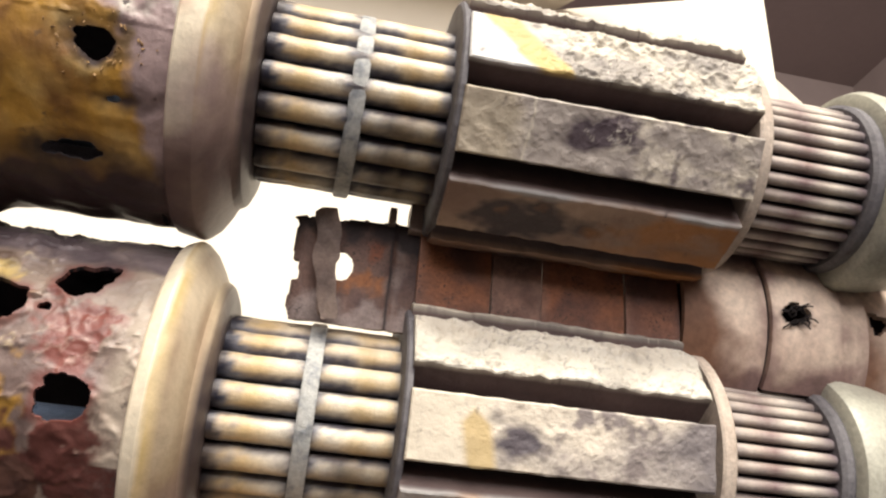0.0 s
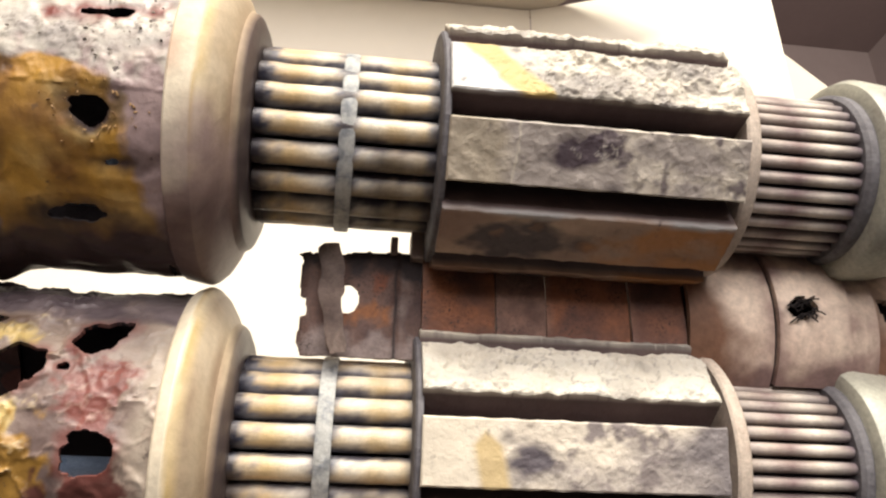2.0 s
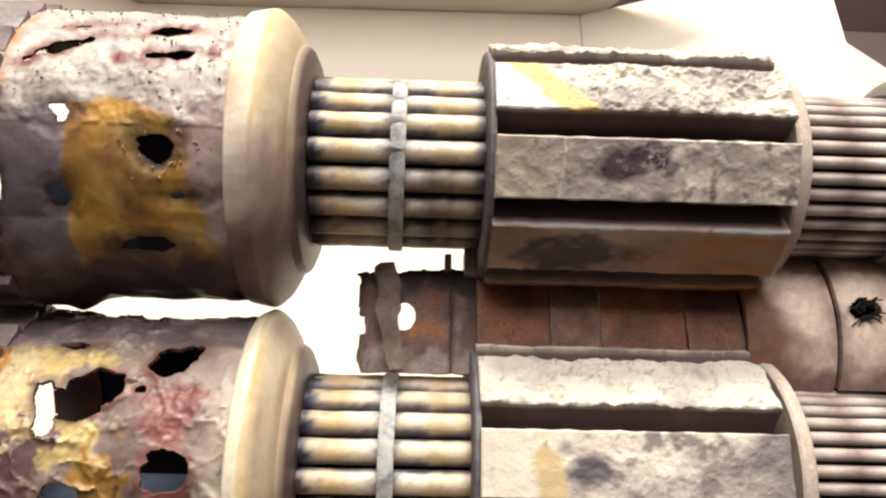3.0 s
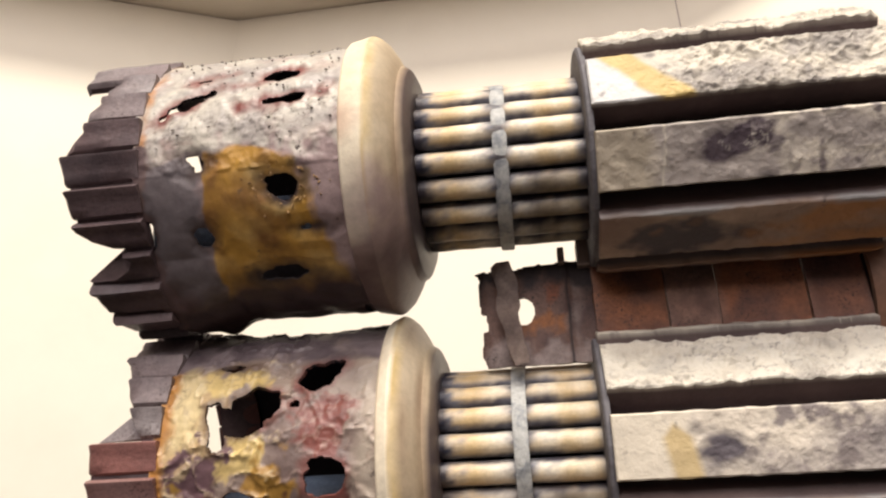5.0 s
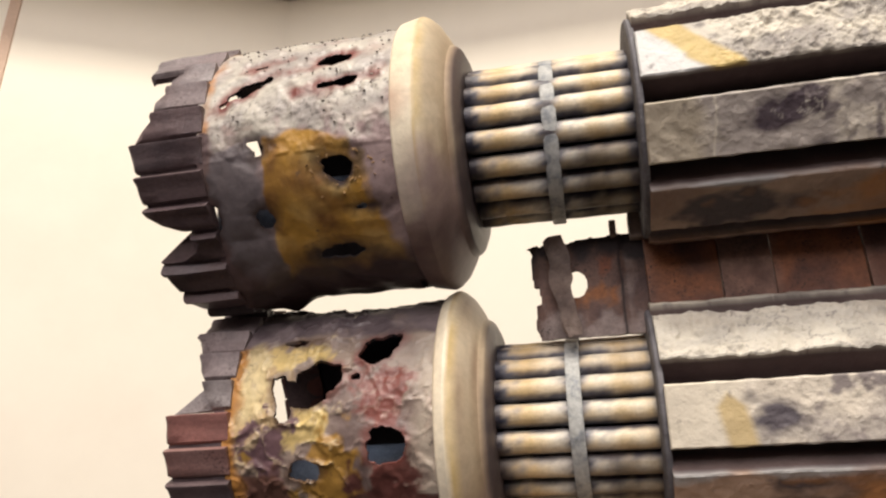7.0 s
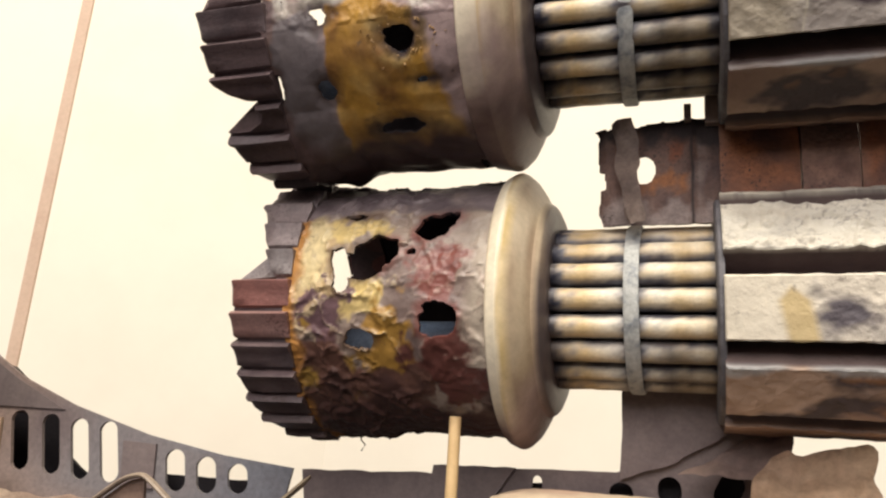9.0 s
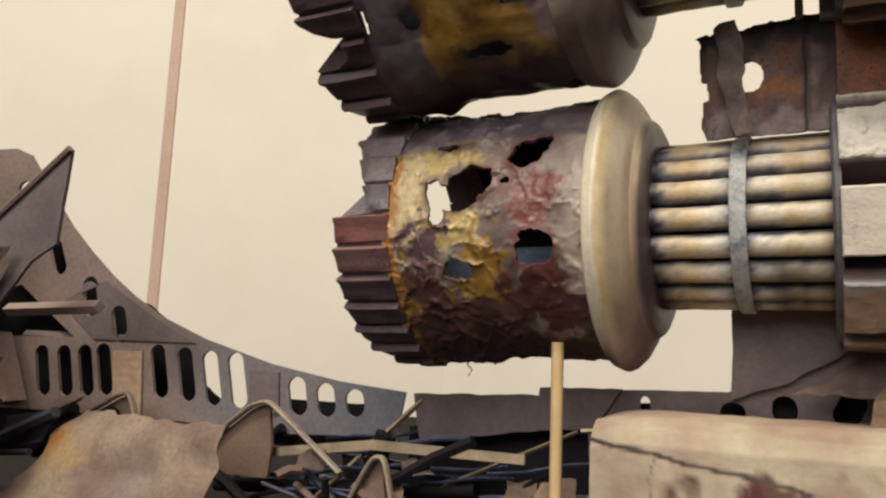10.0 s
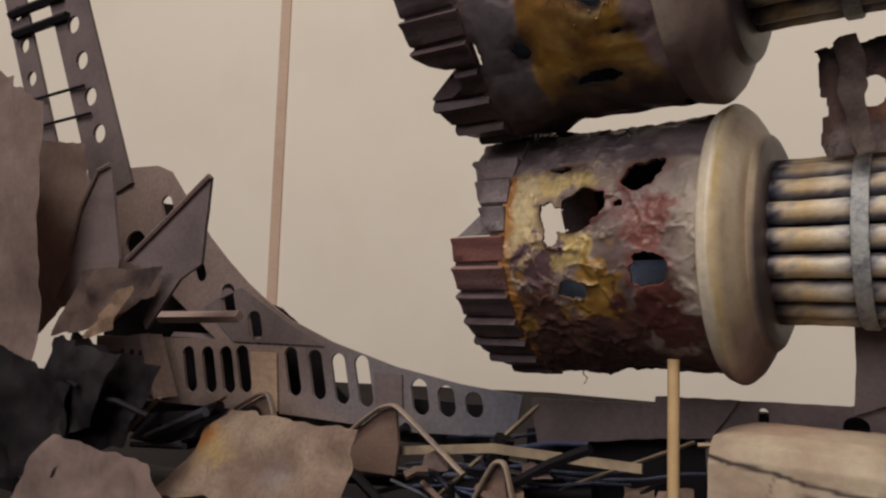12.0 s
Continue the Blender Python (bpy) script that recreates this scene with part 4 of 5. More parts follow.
def bulge(x0, x1, z0, z1, y, hole=None):
    """A gently rounded panel standing along x, with a torn hole."""
    bm = bmesh.new()
    nx, nzv = 40, 56
    grid = [[bm.verts.new((x0 + (x1 - x0) * i / nx, y + 0.5 * ((2 * j / nzv - 1) ** 2) + 0.3 * max(0.0, abs(2 * j / nzv - 1) - 0.8), z0 + (z1 - z0) * j / nzv)) for j in range(nzv + 1)] for i in range(nx + 1)]
    for i in range(nx):
        for j in range(nzv):
            c = (grid[i][j].co + grid[i + 1][j + 1].co) / 2
            if hole and math.hypot((c.x - hole[0]) / hole[2], (c.z - hole[1]) / hole[3]) + 0.5 * nz(c, 4.0, 6.0) < 1.0:
                continue
            bm.faces.new((grid[i][j], grid[i + 1][j], grid[i + 1][j + 1], grid[i][j + 1]))
    bmesh.ops.recalc_face_normals(bm, faces=bm.faces)
    bmesh.ops.solidify(bm, geom=bm.faces[:], thickness=0.12)
    return bm




def hull_paint(x0, x1, shade):
    def fn(p):
        q = p + Vector((9.7, 0.8, -1.1))
        f, g = fr(q, 0.8, 4.0), fr(q, 1.8, 9.0)
        c = blend((0.80, 0.66, 0.53), (0.66, 0.52, 0.42), 0.35 + 1.5 * f)
        c = blend(c, (0.24, 0.155, 0.14), (0.28 - min(q.x - x0, x1 - q.x) + 0.25 * g) * 2.2)
        c = blend(c, (0.27, 0.18, 0.165), (abs(q.z - 0.1) - 0.72 + 0.3 * g) * 2.2)
        c = blend(c, (0.20, 0.105, 0.065), shade * (x0 + 0.85 - q.x - 0.35 * q.z + 0.5 * f) * 1.6)
        return blend(c, (0.09, 0.065, 0.065), (0.9 - math.hypot((q.x - 9.80) / 0.40, (q.z - 0.0) / 0.26) + 0.9 * g) * 1.6)
    return fn


for x0, x1, y, shade in ((7.88, 9.37, 0.50, 1.0), (9.41, 10.72, 0.40, 0.0), (10.75, 11.25, 0.47, 0.0), (11.3, 13.2, 0.75, 0.8)):
    hole = {9.41: (9.86, 0.03, 0.24, 0.17), 11.3: (11.75, 0.25, 0.2, 0.24)}.get(x0)
    panel = part("panel", bulge(x0, x1, -1.2, 1.5, y, hole), HULL, hull, "cream panel with a burnt hole" if hole else "", True)
    set_paint(panel.data, hull_paint(x0, x1, shade))
part("backing", box((7.9, 1.15, -1.1), (13.1, 1.5, 1.4)), NEAR_BLACK, hull)
rng = random.Random(5)
for i in range(26):
    a = rng.uniform(0, 6.28)
    p = Vector((9.86 + 0.16 * math.cos(a), 0.40, 0.03 + 0.12 * math.sin(a)))
    d = Vector((rng.uniform(-0.3, 0.25), rng.uniform(-0.10, 0.02), rng.uniform(-0.2, 0.12)))
    part("burnt_fibre", rod([p, p + d * 0.5 + Vector((0, -0.05, 0)), p + d * 0.9], 0.014, 5), BURNT, hull)

# ---- cards under and behind the lower barrel ----
alone("card_plate", sheet([(1.72, -3.6), (3.6, -3.6), (3.6, -4.3), (2.6, -4.9), (1.68, -5.25)], [], 0.12, (0, 2.3, 0), (1, 0, 0), ragged=0.04, k=5.0), CARD,
      (2.5, 2.3, -5.2), "grey-brown card plate under the lower barrel's tubes", "card")
alone("card_strip", sheet([(-4.5, -5.48), (-1.8, -5.36), (-1.76, -5.2), (-0.2, -5.17), (-0.7, -5.9), (-2.3, -6.1), (-4.3, -6.42)], [], 0.10, (0, 2.35, 0), (1, 0, 0), ragged=0.035, k=7.0), CARD,
      (-2.4, 2.35, -6.4), "dark grey card strip with a ragged upper edge", "card")
alone("perforated_card", sheet([(-0.9, -5.2), (1.6, -5.12), (2.6, -4.72), (4.2, -3.95), (4.6, -6.6), (-0.8, -6.6)],
                               [slot(1.68, -5.48, 0.40, 0.40), slot(2.49, -5.36, 0.40, 0.46), slot(3.45, -5.3, 0.42, 0.6, -25), slot(0.2, -5.45, 0.34, 0.2)], 0.10, (0, 2.45, 0), (1, 0, 0), ragged=0.02, k=8.0), CARD,
      (2, 2.45, -6.6), "grey-brown card with punched round holes", "card")

# Backing added so that the punched holes read dark.
alone("inner_wall", sheet([(-4.9, -6.2), (-0.6, -5.45), (1.2, -5.35), (3.2, -5.0), (5.0, -4.9), (5.0, -8.6), (-4.9, -8.6)], [], 0.1, (0, 2.95, 0), (1, 0, 0), ragged=0.03, k=3.0), DARK,
      (0, 2.95, -8.6), "dark backing sheet added behind the punched card", "model part")

# ---- cream foam block ----
foam = thing("foam_block", (2.5, 0.3, -8.0), "cream foam hull block with a crack and dark red burns", "model part")


def slope_block(x0, x1, front, k):
    bm = bmesh.new()
    nx, nv = 170, 60
    prof = [(front + 1.9, -5.5), (front + 1.0, -5.48), (front + 0.45, -5.52), (front + 0.12, -5.68), (front, -5.92), (front - 0.03, -6.4), (front, -8.0)]
    grid = []
    for i in range(nx + 1):
        x = x0 + (x1 - x0) * i / nx
        row = []
        for j in range(nv + 1):
            s = j / nv * (len(prof) - 1)
            a = min(int(s), len(prof) - 2)
            y, z = [prof[a][c] + (prof[a + 1][c] - prof[a][c]) * (s - a) for c in (0, 1)]
            drop = 0.10 * max(0.0, 0.5 - (x - x0)) ** 2 * 4
            p = Vector((x, y, z - drop))
            row.append(bm.verts.new(p + Vector((0.05 * nz(p, 1.8, k) if i == 0 else 0, 0.03 * fr(p, 1.2, k), 0.03 * fr(p, 1.4, k + 2)))))
        grid.append(row)
    for i in range(nx):
        for j in range(nv):
            bm.faces.new((grid[i][j], grid[i][j + 1], grid[i + 1][j + 1], grid[i + 1][j]))
    for row in (grid[0], grid[-1]):
        bm.faces.new(row)
    bmesh.ops.recalc_face_normals(bm, faces=bm.faces)
    return bm


def foam_paint(p):
    f, g = fr(p, 0.8, 3.0), fr(p, 1.7, 13.0)
    c = blend((0.47, 0.395, 0.28), (0.33, 0.235, 0.17), 0.35 + 1.0 * f)
    q = p + Vector((2.5, 0.3, -8.0))
    burn = 0.6 - math.hypot((q.x - 2.6) / 1.5, (q.z + 6.65) / 0.42) * 0.6 + 0.7 * g
    c = blend(c, (0.075, 0.018, 0.016), burn * 3.0)
    line = abs(q.z + 5.92 + 0.16 * q.x + 0.06 * f)
    c = blend(c, (0.035, 0.022, 0.02), (0.045 - line) * 45.0)
    c = blend(c, (0.12, 0.08, 0.06), (0.018 - abs(q.x - 0.75 - 0.1 * g)) * 60.0 if q.z < -5.95 else 0.0)
    return blend(c, (0.40, 0.26, 0.19), (q.z + 5.62 + 0.1 * f) * 4.0)


fb = part("body", slope_block(-0.2, 7.5, 0.3, 2.0), FOAM, foam, "", True)
set_paint(fb.data, foam_paint)
part("torn_flap", crumple(((2.7, 1.7, -5.1), (4.1, 1.7, -5.1), (4.6, 2.1, -4.2), (3.7, 2.1, -4.5)), 14, 10, 0.2, 9.0, 1.2, 0.06, 0.2), MAUVE_CARD, foam, "torn tan paper flap", True)
part("torn_flap", crumple(((3.7, 1.3, -5.5), (5.5, 1.2, -5.4), (5.5, 1.6, -4.4), (4.0, 1.7, -4.8)), 14, 10, 0.2, 12.0, 1.2, 0.06, 0.2), CARD_TAN, foam, "torn tan paper flap", True)

# ---- skewer ----
alone("skewer", rod([(-0.84, 0.55, -10.0), (-0.82, 0.55, -7.0), (-0.82, 0.55, -4.42), (-0.82, 0.55, -4.40)], 0.102, 12), STICK, (-0.82, 0.55, -10.0), "pale bamboo skewer propping up the lower barrel", "skewer", smooth=True)

# ---- curved slotted beam ----
DIR = Vector((1, 0.173, 0)).normalized()


def on_beam(x, z):
    return ((x + 4.98) / DIR.x, z)


def beam_paint(p):
    x = p.x - 10.5
    f = fr(p, 0.5, 3.0)
    c = blend((0.25, 0.185, 0.16), (0.165, 0.15, 0.155), (x + 11.2 + 1.5 * f) / 2.5)
    c = blend(c, (0.13, 0.10, 0.10), (0.8 - math.hypot((x + 10.4) / 1.0, (p.z - 1.7) / 0.6) + 0.6 * f) * 1.2)
    return blend(c, (0.135, 0.14, 0.165), (x + 7.0 + f) / 1.5)


beam = thing("slotted_beam", (-10.5, 1.9, -6.5), "grey-brown card beam sweeping upwards, cut with long slots", "model part")
outer = [(-4.96, -5.49), (-6.5, -5.33), (-8.2, -5.02), (-10.0, -4.5), (-11.34, -3.96), (-12.1, -3.5), (-12.8, -3.0), (-13.5, -2.4), (-14.2, -1.72), (-15.0, -0.75), (-15.8, 0.25), (-16.3, 0.45), (-17.6, 0.45), (-19.2, 0.5), (-19.8, -2.0), (-19.6, -3.6),
         (-16.4, -3.5), (-15.6, -3.25), (-14.7, -3.9), (-13.75, -4.56), (-18.3, -4.62), (-18.3, -6.42), (-13.5, -6.40), (-11.0, -6.42), (-7.8, -6.55), (-5.9, -6.47), (-5.1, -6.28)]
slots = [(x, z, 0.42, 1.28, 12) for x, z in ((-14.61, -5.42), (-13.92, -5.40), (-13.29, -5.37), (-12.74, -5.32), (-11.16, -5.30), (-10.41, -5.34), (-9.72, -5.40), (-9.04, -5.42))]
slots += [(-7.49, -5.70, 0.44, 0.86, 10), (-6.80, -5.75, 0.44, 0.74, 10), (-6.11, -5.78, 0.44, 0.60, 10)]
slots += [(-14.52, -2.53, 0.40, 0.95, 22), (-13.35, -3.54, 0.46, 1.05, 14), (-12.41, -4.15, 0.44, 1.05, 14), (-15.75, -1.0, 0.42, 1.1, 20), (-16.9, -2.0, 0.8, 1.1, 30)]
beam_web = part("web", sheet([on_beam(*p) for p in outer], [slot((x + 4.98) / DIR.x, z, w, h, tilt) for x, z, w, h, tilt in slots], 0.09, (-4.98, 2.82, 0), DIR), BEAM, beam, "card web with rounded slots")
set_paint(beam_web.data, beam_paint)
part("patch", sheet([on_beam(*p) for p in ((-12.46, -4.85), (-11.62, -4.85), (-11.5, -6.35), (-12.3, -6.35))], [], 0.08, (-4.98, 2.73, 0), DIR), CARD_TAN, beam)
part("patch", sheet([on_beam(*p) for p in ((-8.7, -5.17), (-7.95, -5.2), (-7.89, -6.1), (-8.62, -6.1))], [], 0.06, (-4.98, 2.75, 0), DIR), CARD, beam)
part("upper_plate", sheet([on_beam(*p) for p in ((-10.2, -4.60), (-13.1, -4.60), (-14.2, -3.7), (-12.9, -3.15), (-11.4, -4.02))], [slot((-12.41 + 4.98) / DIR.x, -4.15, 0.44, 0.8, 14), slot((-13.35 + 4.98) / DIR.x, -3.60, 0.46, 0.9, 14)], 0.03, (-4.98, 2.78, 0), DIR), CARD, beam)
left = thing("slotted_panel", (-16.5, 0.6, -6.3), "grey-brown card panel with three slots beside the curved beam", "model part")
part("web", sheet([(-17.8, -4.7), (-15.9, -4.47), (-15.2, -6.2), (-17.4, -6.15)], [slot(x, -5.45, 0.26, 1.0, 12) for x in (-16.95, -16.5, -16.05)], 0.09, (0, 0.6, 0), (1, 0, 0)), CARD, left)
part("edge_strip", sheet([(-15.8, -4.5), (-15.4, -4.5), (-14.5, -6.15), (-14.85, -6.25)], [], 0.5, (0, 0.25, 0), (1, 0, 0)), MAUVE_CARD, left, "pale upright edge strip")
gadget = thing("dark_bracket", (-13.2, -0.4, -7.2), "blue-black plastic bracket with round holes", "model part")
part("plate", sheet([(-14.9, -7.2), (-14.0, -6.46), (-11.7, -6.15), (-12.2, -6.85), (-13.5, -7.2)], [slot(-13.6, -6.8, 0.22, 0.22), slot(-12.9, -6.68, 0.22, 0.22)], 0.12, (0, -0.4, 0), (1, 0, 0)), GUN, gadget)
part("bar", rod([(-13.9, -0.55, -7.05), (-11.7, -0.5, -6.2)], 0.13, 6), GUN, gadget)
part("bar", rod([(-14.6, -0.5, -7.3), (-12.4, -0.5, -7.1)], 0.08, 6), GUN, gadget)
alone("thin_strip", rod([(-14.9, -0.6, -7.13), (-13.4, -0.6, -6.0)], 0.09, 4, 0.6), PALE, (-14.9, -0.6, -7.1), "thin pale strip of wood in the wreckage", "wood strip", "thin strips")
behind = thing("dark_web", (-10, 2.6, -8.0), "dark inner web behind the slotted beam", "model part")
part("web", sheet([(-19.5, 0.1), (-16.4, -0.6), (-15.2, -1.7), (-14.1, -3.0), (-13.8, -3.5), (-12.9, -3.5), (-12.2, -3.65), (-11.3, -4.25), (-10.45, -4.65), (-10.3, -5.6), (-9.7, -6.0), (-9.2, -6.2), (-8.7, -5.85), (-5.7, -5.83), (-5.6, -7.6), (-6.2, -7.6), (-6.4, -6.9), (-9.0, -6.9), (-9.2, -7.6), (-19.5, -7.6)], [], 0.1, (-0.45, 3.95, 0), (1, 0.12, 0), ragged=0.04, k=3.0), DARK, behind)
part("rail", rod([(-15.5, 1.2, -4.55), (-11.5, 2.1, -4.6)], 0.13, 4), CARD, behind)

# post with round holes
post = thing("perforated_post", (-18.2, 0.5, -0.4), "grey-brown leaning post with round holes", "model part")
pd = Vector((-0.37, -0.075, 0.93)).normalized()
pn = Vector((0.93, 0.1, 0.37)).normalized()
part("web", sheet([(-0.85, -0.8), (0.85, -0.8), (0.85, 9.0), (-0.85, 9.0)], [slot(0.0, w, 0.56, 0.60, 0, 8) for w in (1.3, 2.62, 3.95, 5.3, 6.65, 8.0)], 0.10, (-18.25, 0.45, 0.4), pn, pd), CARD, post)
part("web", sheet([(-0.5, -0.8), (0.5, -0.8), (0.5, 9.0), (-0.5, 9.0)], [slot(0.0, w, 0.48, 0.52, 0, 8) for w in (2.4, 3.7, 5.0, 6.3)], 0.10, (-21.0, 0.2, 0.4), pn, pd), CARD, post)
for w in (2.0, 3.0, 5.6, 6.4):
    a = Vector((-18.6, 0.4, 0.4)) + pd * w
    part("peg", rod([a + Vector((0.3, -0.05, 0)), a + Vector((-2.6, -0.3, -0.15))], 0.05 if w < 4 else 0.16, 6), DARK, post)

# ---- loose wreckage on the deck ----
alone("pale_strip", sheet([(0, 0), (3.85, 0.55), (7.05, 0.55), (7.05, 0.38), (3.85, 0.36), (0.1, -0.16)], [], 0.07, (-8.75, 1.45, -6.93), (1, 0, 0)), PALE, (-8.7, 1.45, -7.0), "pale wooden strip lying over the wreckage", "wood strip")
for i, (a, b, r) in enumerate((((-3.6, 2.0, -7.2), (-0.9, 2.0, -5.95), 0.06), ((-6.6, 1.7, -7.9), (-4.3, 2.4, -5.6), 0.10), ((-0.55, 1.0, -5.85), (-0.05, 1.2, -5.8), 0.07), ((-13.8, 0.3, -6.9), (-12.3, 0.6, -5.95), 0.08))):
    alone("thin_strip", rod([a, b], r, 4, 0.6), PALE, a, "thin pale strip of wood in the wreckage", "wood strip", "thin strips")


def fin(points, base, label):
    """An arched rib: a pale bent rim with a brown web under it."""
    ob = thing("arched_rib", base, label, "model part", "arched ribs")
    pts = []
    for i in range(len(points) - 1):
        for s in range(6):
            pts.append(Vector(points[i]).lerp(Vector(points[i + 1]), s / 6))
    pts.append(Vector(points[-1]))
    for _ in range(3):
        pts = [pts[0]] + [(pts[i - 1] + 2 * pts[i] + pts[i + 1]) / 4 for i in range(1, len(pts) - 1)] + [pts[-1]]
    part("rim", rod(pts, 0.085, 8, 0.6), RIM, ob, "bent tan rim", True)
    y = sum(p[1] for p in points) / len(points)
    top = max(range(len(pts)), key=lambda i: pts[i].z)
    outline = [(p.x, p.z - 0.05) for p in pts[:top + 1]] + [(pts[top].x + 0.12, pts[top].z - 0.9), (pts[top].x + 0.05, pts[0].z)]
    part("web", sheet(outline, [], 0.08, (0, y + 0.12, 0), (1, 0, 0)), WEB_BROWN, ob, "brown card web")
    return ob


fin([(-13.2, 0.8, -7.0), (-12.4, 0.8, -6.35), (-11.3, 0.8, -5.82), (-10.95, 0.8, -5.78), (-10.4, 0.8, -7.2)], (-11.5, 0.8, -7.4), "arched rib with a pale rim and brown web")
fin([(-9.0, 1.0, -7.3), (-8.5, 1.0, -6.5), (-7.6, 1.0, -5.85), (-7.15, 1.0, -5.74), (-6.6, 1.0, -6.1), (-5.3, 1.0, -7.0)], (-7.5, 1.0, -7.6), "arched rib with a pale rim beside the beam")
fin([(-5.25, 0.9, -8.0), (-4.85, 0.9, -7.2), (-4.5, 0.9, -6.62), (-4.25, 0.9, -6.6), (-3.9, 0.9, -8.0)], (-4.5, 0.6, -8.0), "arched rib standing in the wreckage")

front = alone("crumpled_sheet", crumple(((-12.9, -1.1, -8.2), (-6.9, -0.9, -7.9), (-7.1, -0.1, -6.3), (-11.5, 0.1, -6.15)), 54, 26, 0.45, 4.0, 0.35, 0.06, 0.35), PAPER, (-9.5, -0.5, -7.9), "crumpled tan paper sheet with an orange scorch", "paper sheet", "paper sheets", True)


def paper_paint(p):
    f, g = fr(p, 0.5, 5.0), fr(p, 1.1, 15.0)
    c = blend((0.56, 0.44, 0.33), (0.36, 0.25, 0.20), 0.4 + 1.1 * f)
    c = blend(c, (0.62, 0.46, 0.22), (0.6 - math.hypot((p.x + 1.9) / 1.0, (p.z - 0.9) / 0.5) * 0.6 + 0.5 * g) * 1.6)
    c = blend(c, (0.58, 0.27, 0.08), (0.55 - math.hypot((p.x + 2.2) / 0.5, (p.z - 1.1) / 0.4) * 0.6 + 0.4 * g) * 2.0)
    return blend(c, (0.46, 0.43, 0.43), (0.3 - math.hypot((p.x - 0.2) / 0.9, (p.z - 0.6) / 0.5) * 0.5 + 0.4 * g) * 1.5)


set_paint(front.data, paper_paint)
alone("crumpled_sheet", crumple(((-15.4, -3.2, -8.6), (-8.6, -2.9, -8.6), (-10.6, -2.6, -7.0), (-13.8, -2.9, -6.7)), 34, 18, 0.4, 14.0, 0.4, 0.06, 0.25), DRAPE, (-12.0, -3.0, -8.4), "crumpled mauve-tan paper sheet", "paper sheet", "paper sheets", True)
alone("crumpled_sheet", crumple(((-20.0, -3.2, -8.2), (-15.9, -2.8, -6.6), (-15.5, -2.7, 1.2), (-19.6, -3.1, 3.4)), 26, 40, 0.7, 24.0, 0.22, 0.06, 0.0), DRAPE, (-17.0, -3.0, -6.0), "tall creased tan paper sheet", "paper sheet", "paper sheets", True)
alone("crumpled_sheet", crumple(((-19.0, -1.5, -5.0), (-16.2, -1.3, -3.4), (-16.8, -1.2, 0.8), (-19.0, -1.4, 1.0)), 22, 28, 0.4, 71.0, 0.3, 0.06, 0.05), DRAPE, (-16.5, -1.3, -5.6), "creased mauve-brown paper sheet", "paper sheet", "paper sheets", True)
for at, pts, rim, y, label in (((-11.2, -1.9, -3.1), [(-10.19, -0.9), (-10.34, -2.8), (-11.06, -3.13), (-12.21, -4.28), (-12.35, -4.1), (-11.7, -3.1), (-13.1, -2.66)], [(-13.1, -2.66), (-11.6, -1.75), (-10.19, -0.88)], -1.9, "pointed grey card splinter with a pale edge sticking up"),
                               ((-15.4, -1.4, -2.8), [(-14.95, -0.1), (-14.29, -2.58), (-14.4, -3.6), (-17.2, -3.6), (-16.67, -2.78), (-16.29, -1.18), (-15.55, -0.21)], [(-16.6, -2.4), (-16.2, -1.15), (-15.5, -0.2), (-14.95, -0.08)], -1.4, "pointed grey-brown card beside the leaning post")):
    ob = thing("pointed_card", at, label, "card", "pointed cards")
    part("web", sheet(pts, [], 0.07, (0, y, 0), (1, 0, 0), ragged=0.015, k=1.0), CARD, ob)
    part("rim", rod([(x, y - 0.03, z) for x, z in rim], 0.07, 6), MAUVE_CARD, ob, "pale card edge")
alone("pale_strip", rod([(-13.9, -0.4, -4.0), (-10.9, -0.3, -3.92)], 0.15, 4, 1.0), DRAPE, (-12, -1.0, -4.0), "mauve card strip across the beam", "wood strip")
alone("torn_flap", crumple(((-15.2, -2.6, -4.5), (-12.4, -2.5, -4.1), (-11.2, -2.3, -2.85), (-14.2, -2.5, -2.9)), 26, 14, 0.5, 34.0, 0.45, 0.06, 0.1), SCORCH_TAN, (-13.5, -2.5, -4.4), "curled scorched paper flap", "paper sheet", "", True)
alone("torn_flap", crumple(((-13.2, -2.75, -4.5), (-12.3, -2.7, -4.3), (-11.6, -2.6, -3.3), (-12.3, -2.65, -3.5)), 14, 12, 0.15, 44.0, 0.9, 0.06, 0.2), CARD_TAN, (-12.5, -2.7, -4.5), "small curled tan paper flap", "paper sheet", "", True)

# dark pipes, sticks and wires inside the hull
for a, b, r in (((-9.3, 2.0, -7.75), (-2.9, 2.1, -7.2), 0.16), ((-9.0, 2.2, -7.3), (-7.7, 2.2, -6.4), 0.12), ((-13.5, 0.4, -7.2), (-11.2, 0.6, -6.3), 0.22), ((-14.0, 0.2, -6.9), (-12.4, 0.5, -6.2), 0.16),
                ((-7.0, 1.9, -8.2), (-6.4, 1.9, -6.8), 0.14), ((-5.6, 2.0, -8.2), (-4.9, 2.0, -6.3), 0.22)):
    alone("dark_pipe", rod([a, b], r, 10), DARK, a, "dark plastic pipe lying in the wreckage", "pipe", "dark pipes", True)
rng = random.Random(11)
for i in range(22):
    x, z, y = rng.uniform(-8.5, -2.4), rng.uniform(-7.7, -6.6), rng.uniform(1.5, 2.6)
    dz = rng.uniform(-0.25, 0.3)
    pts = [(x + 0.75 * q, y + 0.06 * q, z + dz * q * 0.5 + 0.05 * math.sin(1.9 * q + i)) for q in range(5)]
    alone("wire", rod(pts, rng.uniform(0.03, 0.055), 6), WIRE, pts[0], "thin dark blue wire in the wreckage", "wire", "loose wires", True)
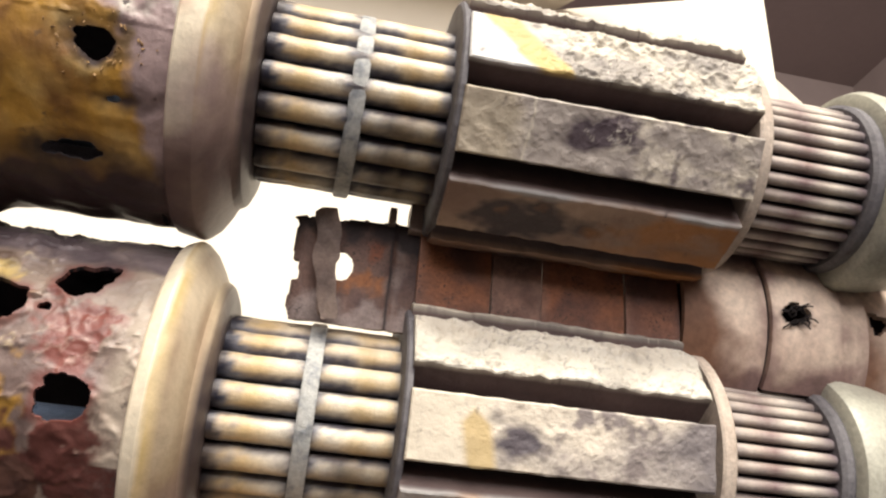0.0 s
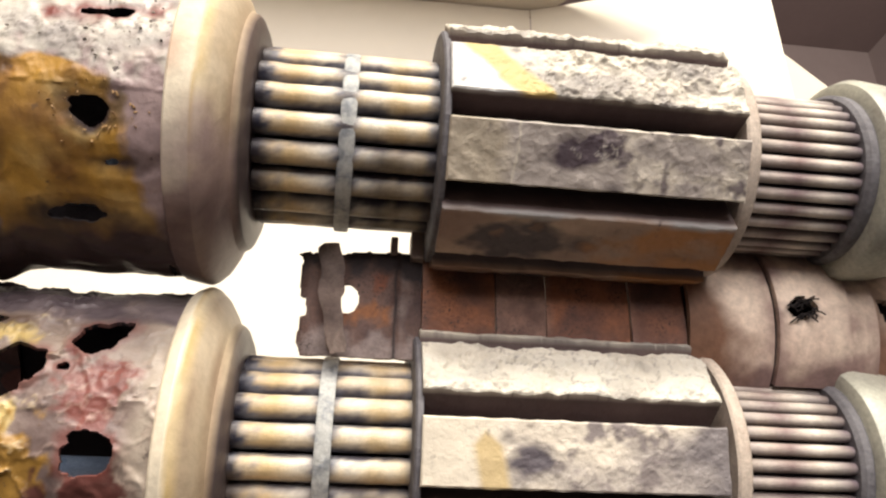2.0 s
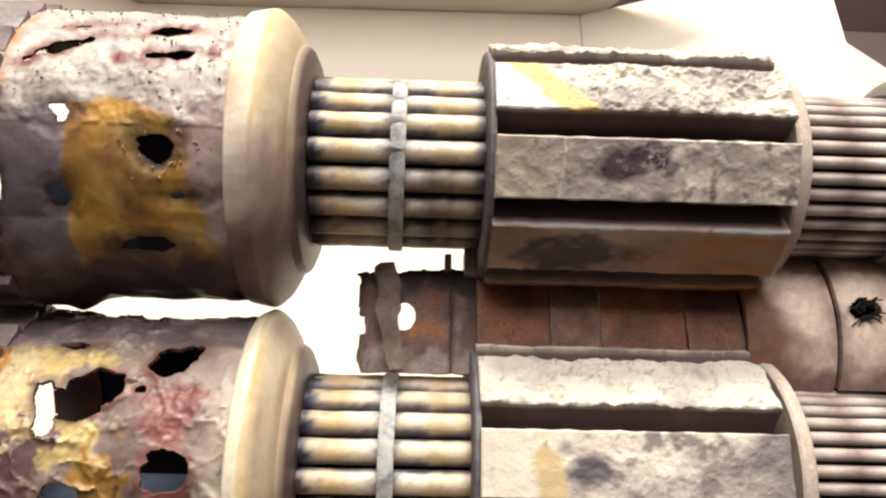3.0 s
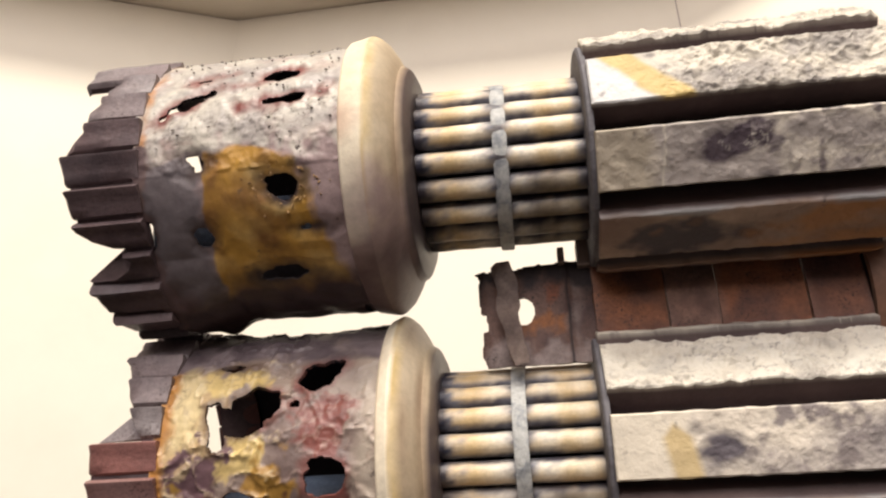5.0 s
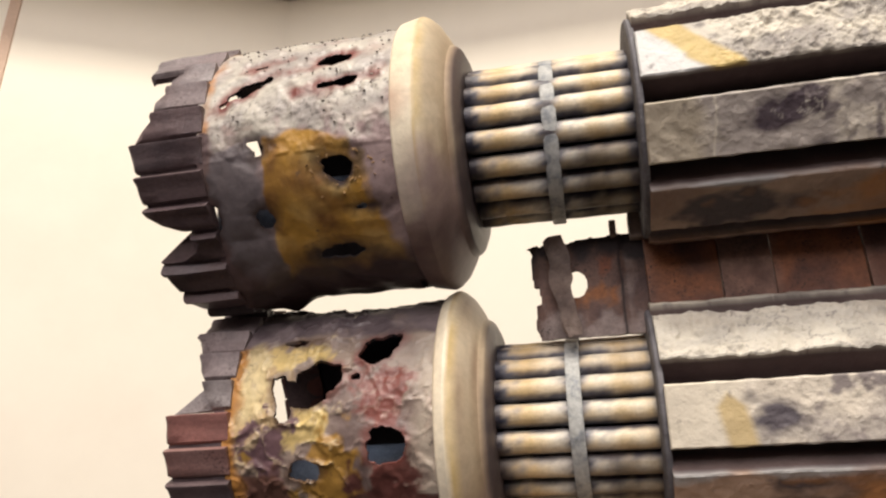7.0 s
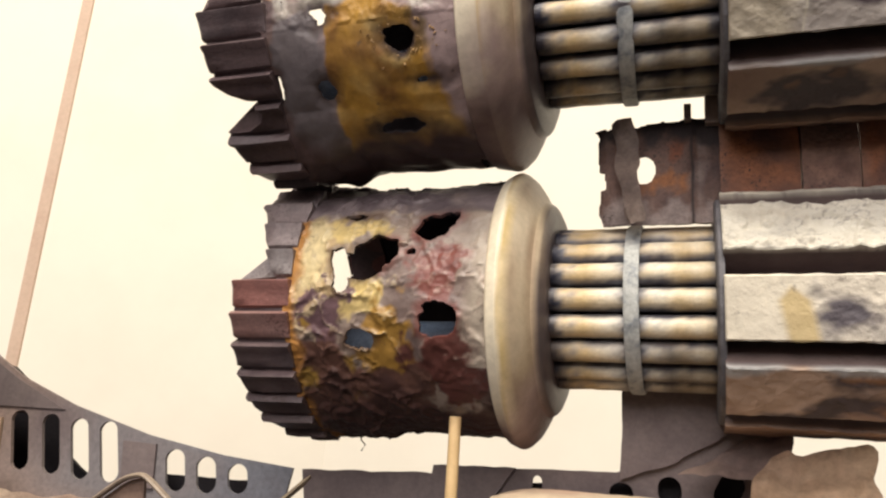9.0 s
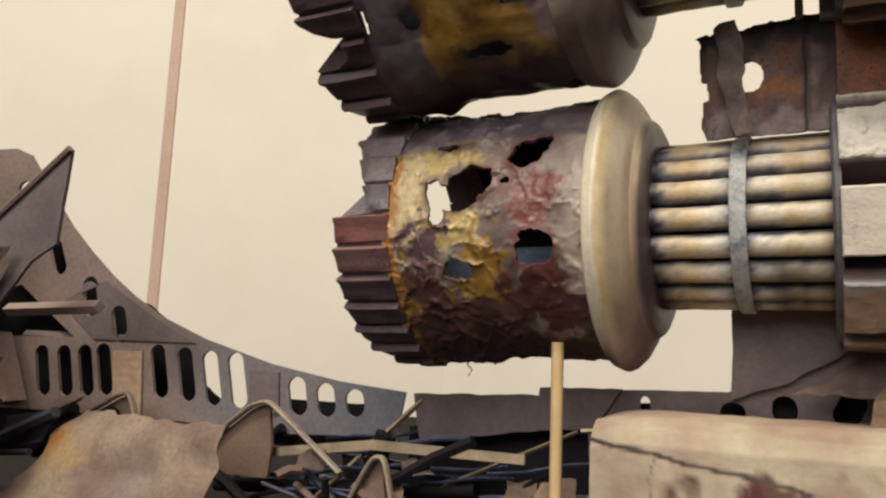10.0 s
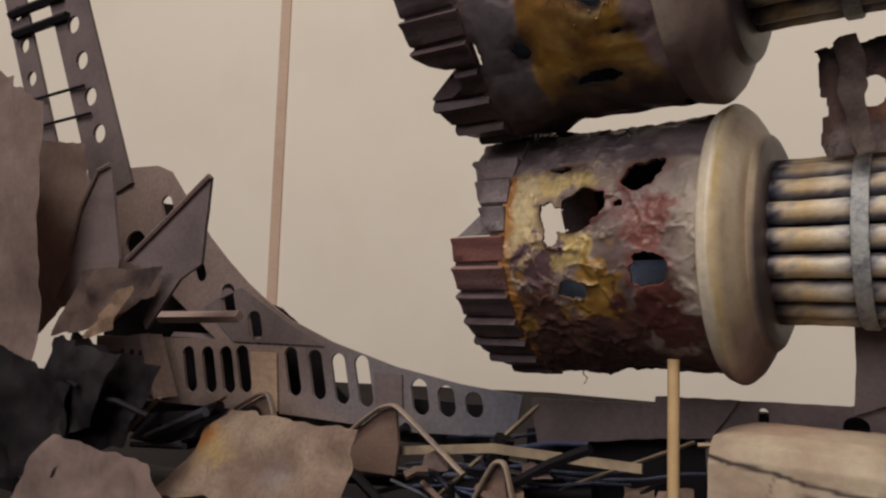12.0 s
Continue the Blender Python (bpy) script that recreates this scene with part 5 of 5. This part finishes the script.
SCRAPS = (((-15.5, -2.4, -7.6), (-12.3, -2.2, -6.9), (-11.3, -2.0, -5.1), (-15.0, -2.2, -4.4)), ((-15.6, -2.9, -7.3), (-12.6, -2.7, -6.4), (-12.0, -2.5, -4.8), (-14.6, -2.7, -4.5)),
          ((-17.5, -2.8, -8.2), (-13.6, -3.0, -7.6), (-13.4, -2.8, -5.6), (-17.0, -2.9, -4.8)))
for i, c in enumerate(SCRAPS):
    alone("scorched_sheet", crumple(c, 24, 18, 0.6, 50.0 + 9 * i, 0.5, 0.06, 0.15), SCORCH, c[0], "blackened crumpled paper in the wreckage", "paper sheet", "scorched sheets", True)
rng = random.Random(12)
for i in range(5):
    a = Vector((rng.uniform(-16, -12.4), rng.uniform(-3.4, -2.4), rng.uniform(-7.6, -4.6)))
    q = a + Vector((rng.uniform(1.0, 2.6), rng.uniform(-0.2, 0.6), rng.uniform(-0.5, 0.9)))
    alone("dark_stick", rod([a, (a + q) / 2 + Vector((0, 0, 0.1)), q], rng.uniform(0.04, 0.10), 6), DARK, a, "dark stick poking out of the wreckage", "stick", "dark sticks", True)
rng = random.Random(21)
for i in range(16):
    a = Vector((rng.uniform(-9.5, -2.0), rng.uniform(0.0, 2.2), rng.uniform(-8.1, -7.0)))
    q = a + Vector((rng.uniform(-1.6, 1.8), rng.uniform(-0.4, 0.6), rng.uniform(-0.2, 0.9)))
    alone("dark_stick", rod([a, (a + q) / 2 + Vector((0, 0, 0.06)), q], rng.uniform(0.04, 0.12), 6), (DARK, GUN, WEB_BROWN)[i % 3], a, "dark stick poking out of the wreckage", "stick", "dark sticks", True)
for i in range(6):
    a = Vector((rng.uniform(-6.5, -1.2), rng.uniform(0.6, 2.0), rng.uniform(-7.8, -6.9)))
    alone("paper_scrap", crumple((a, a + Vector((0.7, 0.1, 0.1)), a + Vector((0.6, 0.3, 0.4)), a + Vector((0.0, 0.2, 0.3))), 6, 5, 0.1, 80.0 + i, 1.5, 0.03, 0.15), (MAUVE_CARD, CARD_TAN)[i % 2], a, "small torn paper scrap in the wreckage", "paper scrap", "paper scraps", True)
alone("hull_deck", sheet([(-20, -2.0), (7, -2.0), (7, 2.2), (-2.0, 2.4), (-5.0, 2.6), (-20, 1.0)], [], 0.4, (0, 0, -8.3), (1, 0, 0), (0, 1, 0), ragged=0.05, k=6.0), DARK, (-5, 0, -8.7), "dark burnt deck under the wreckage", "model part")
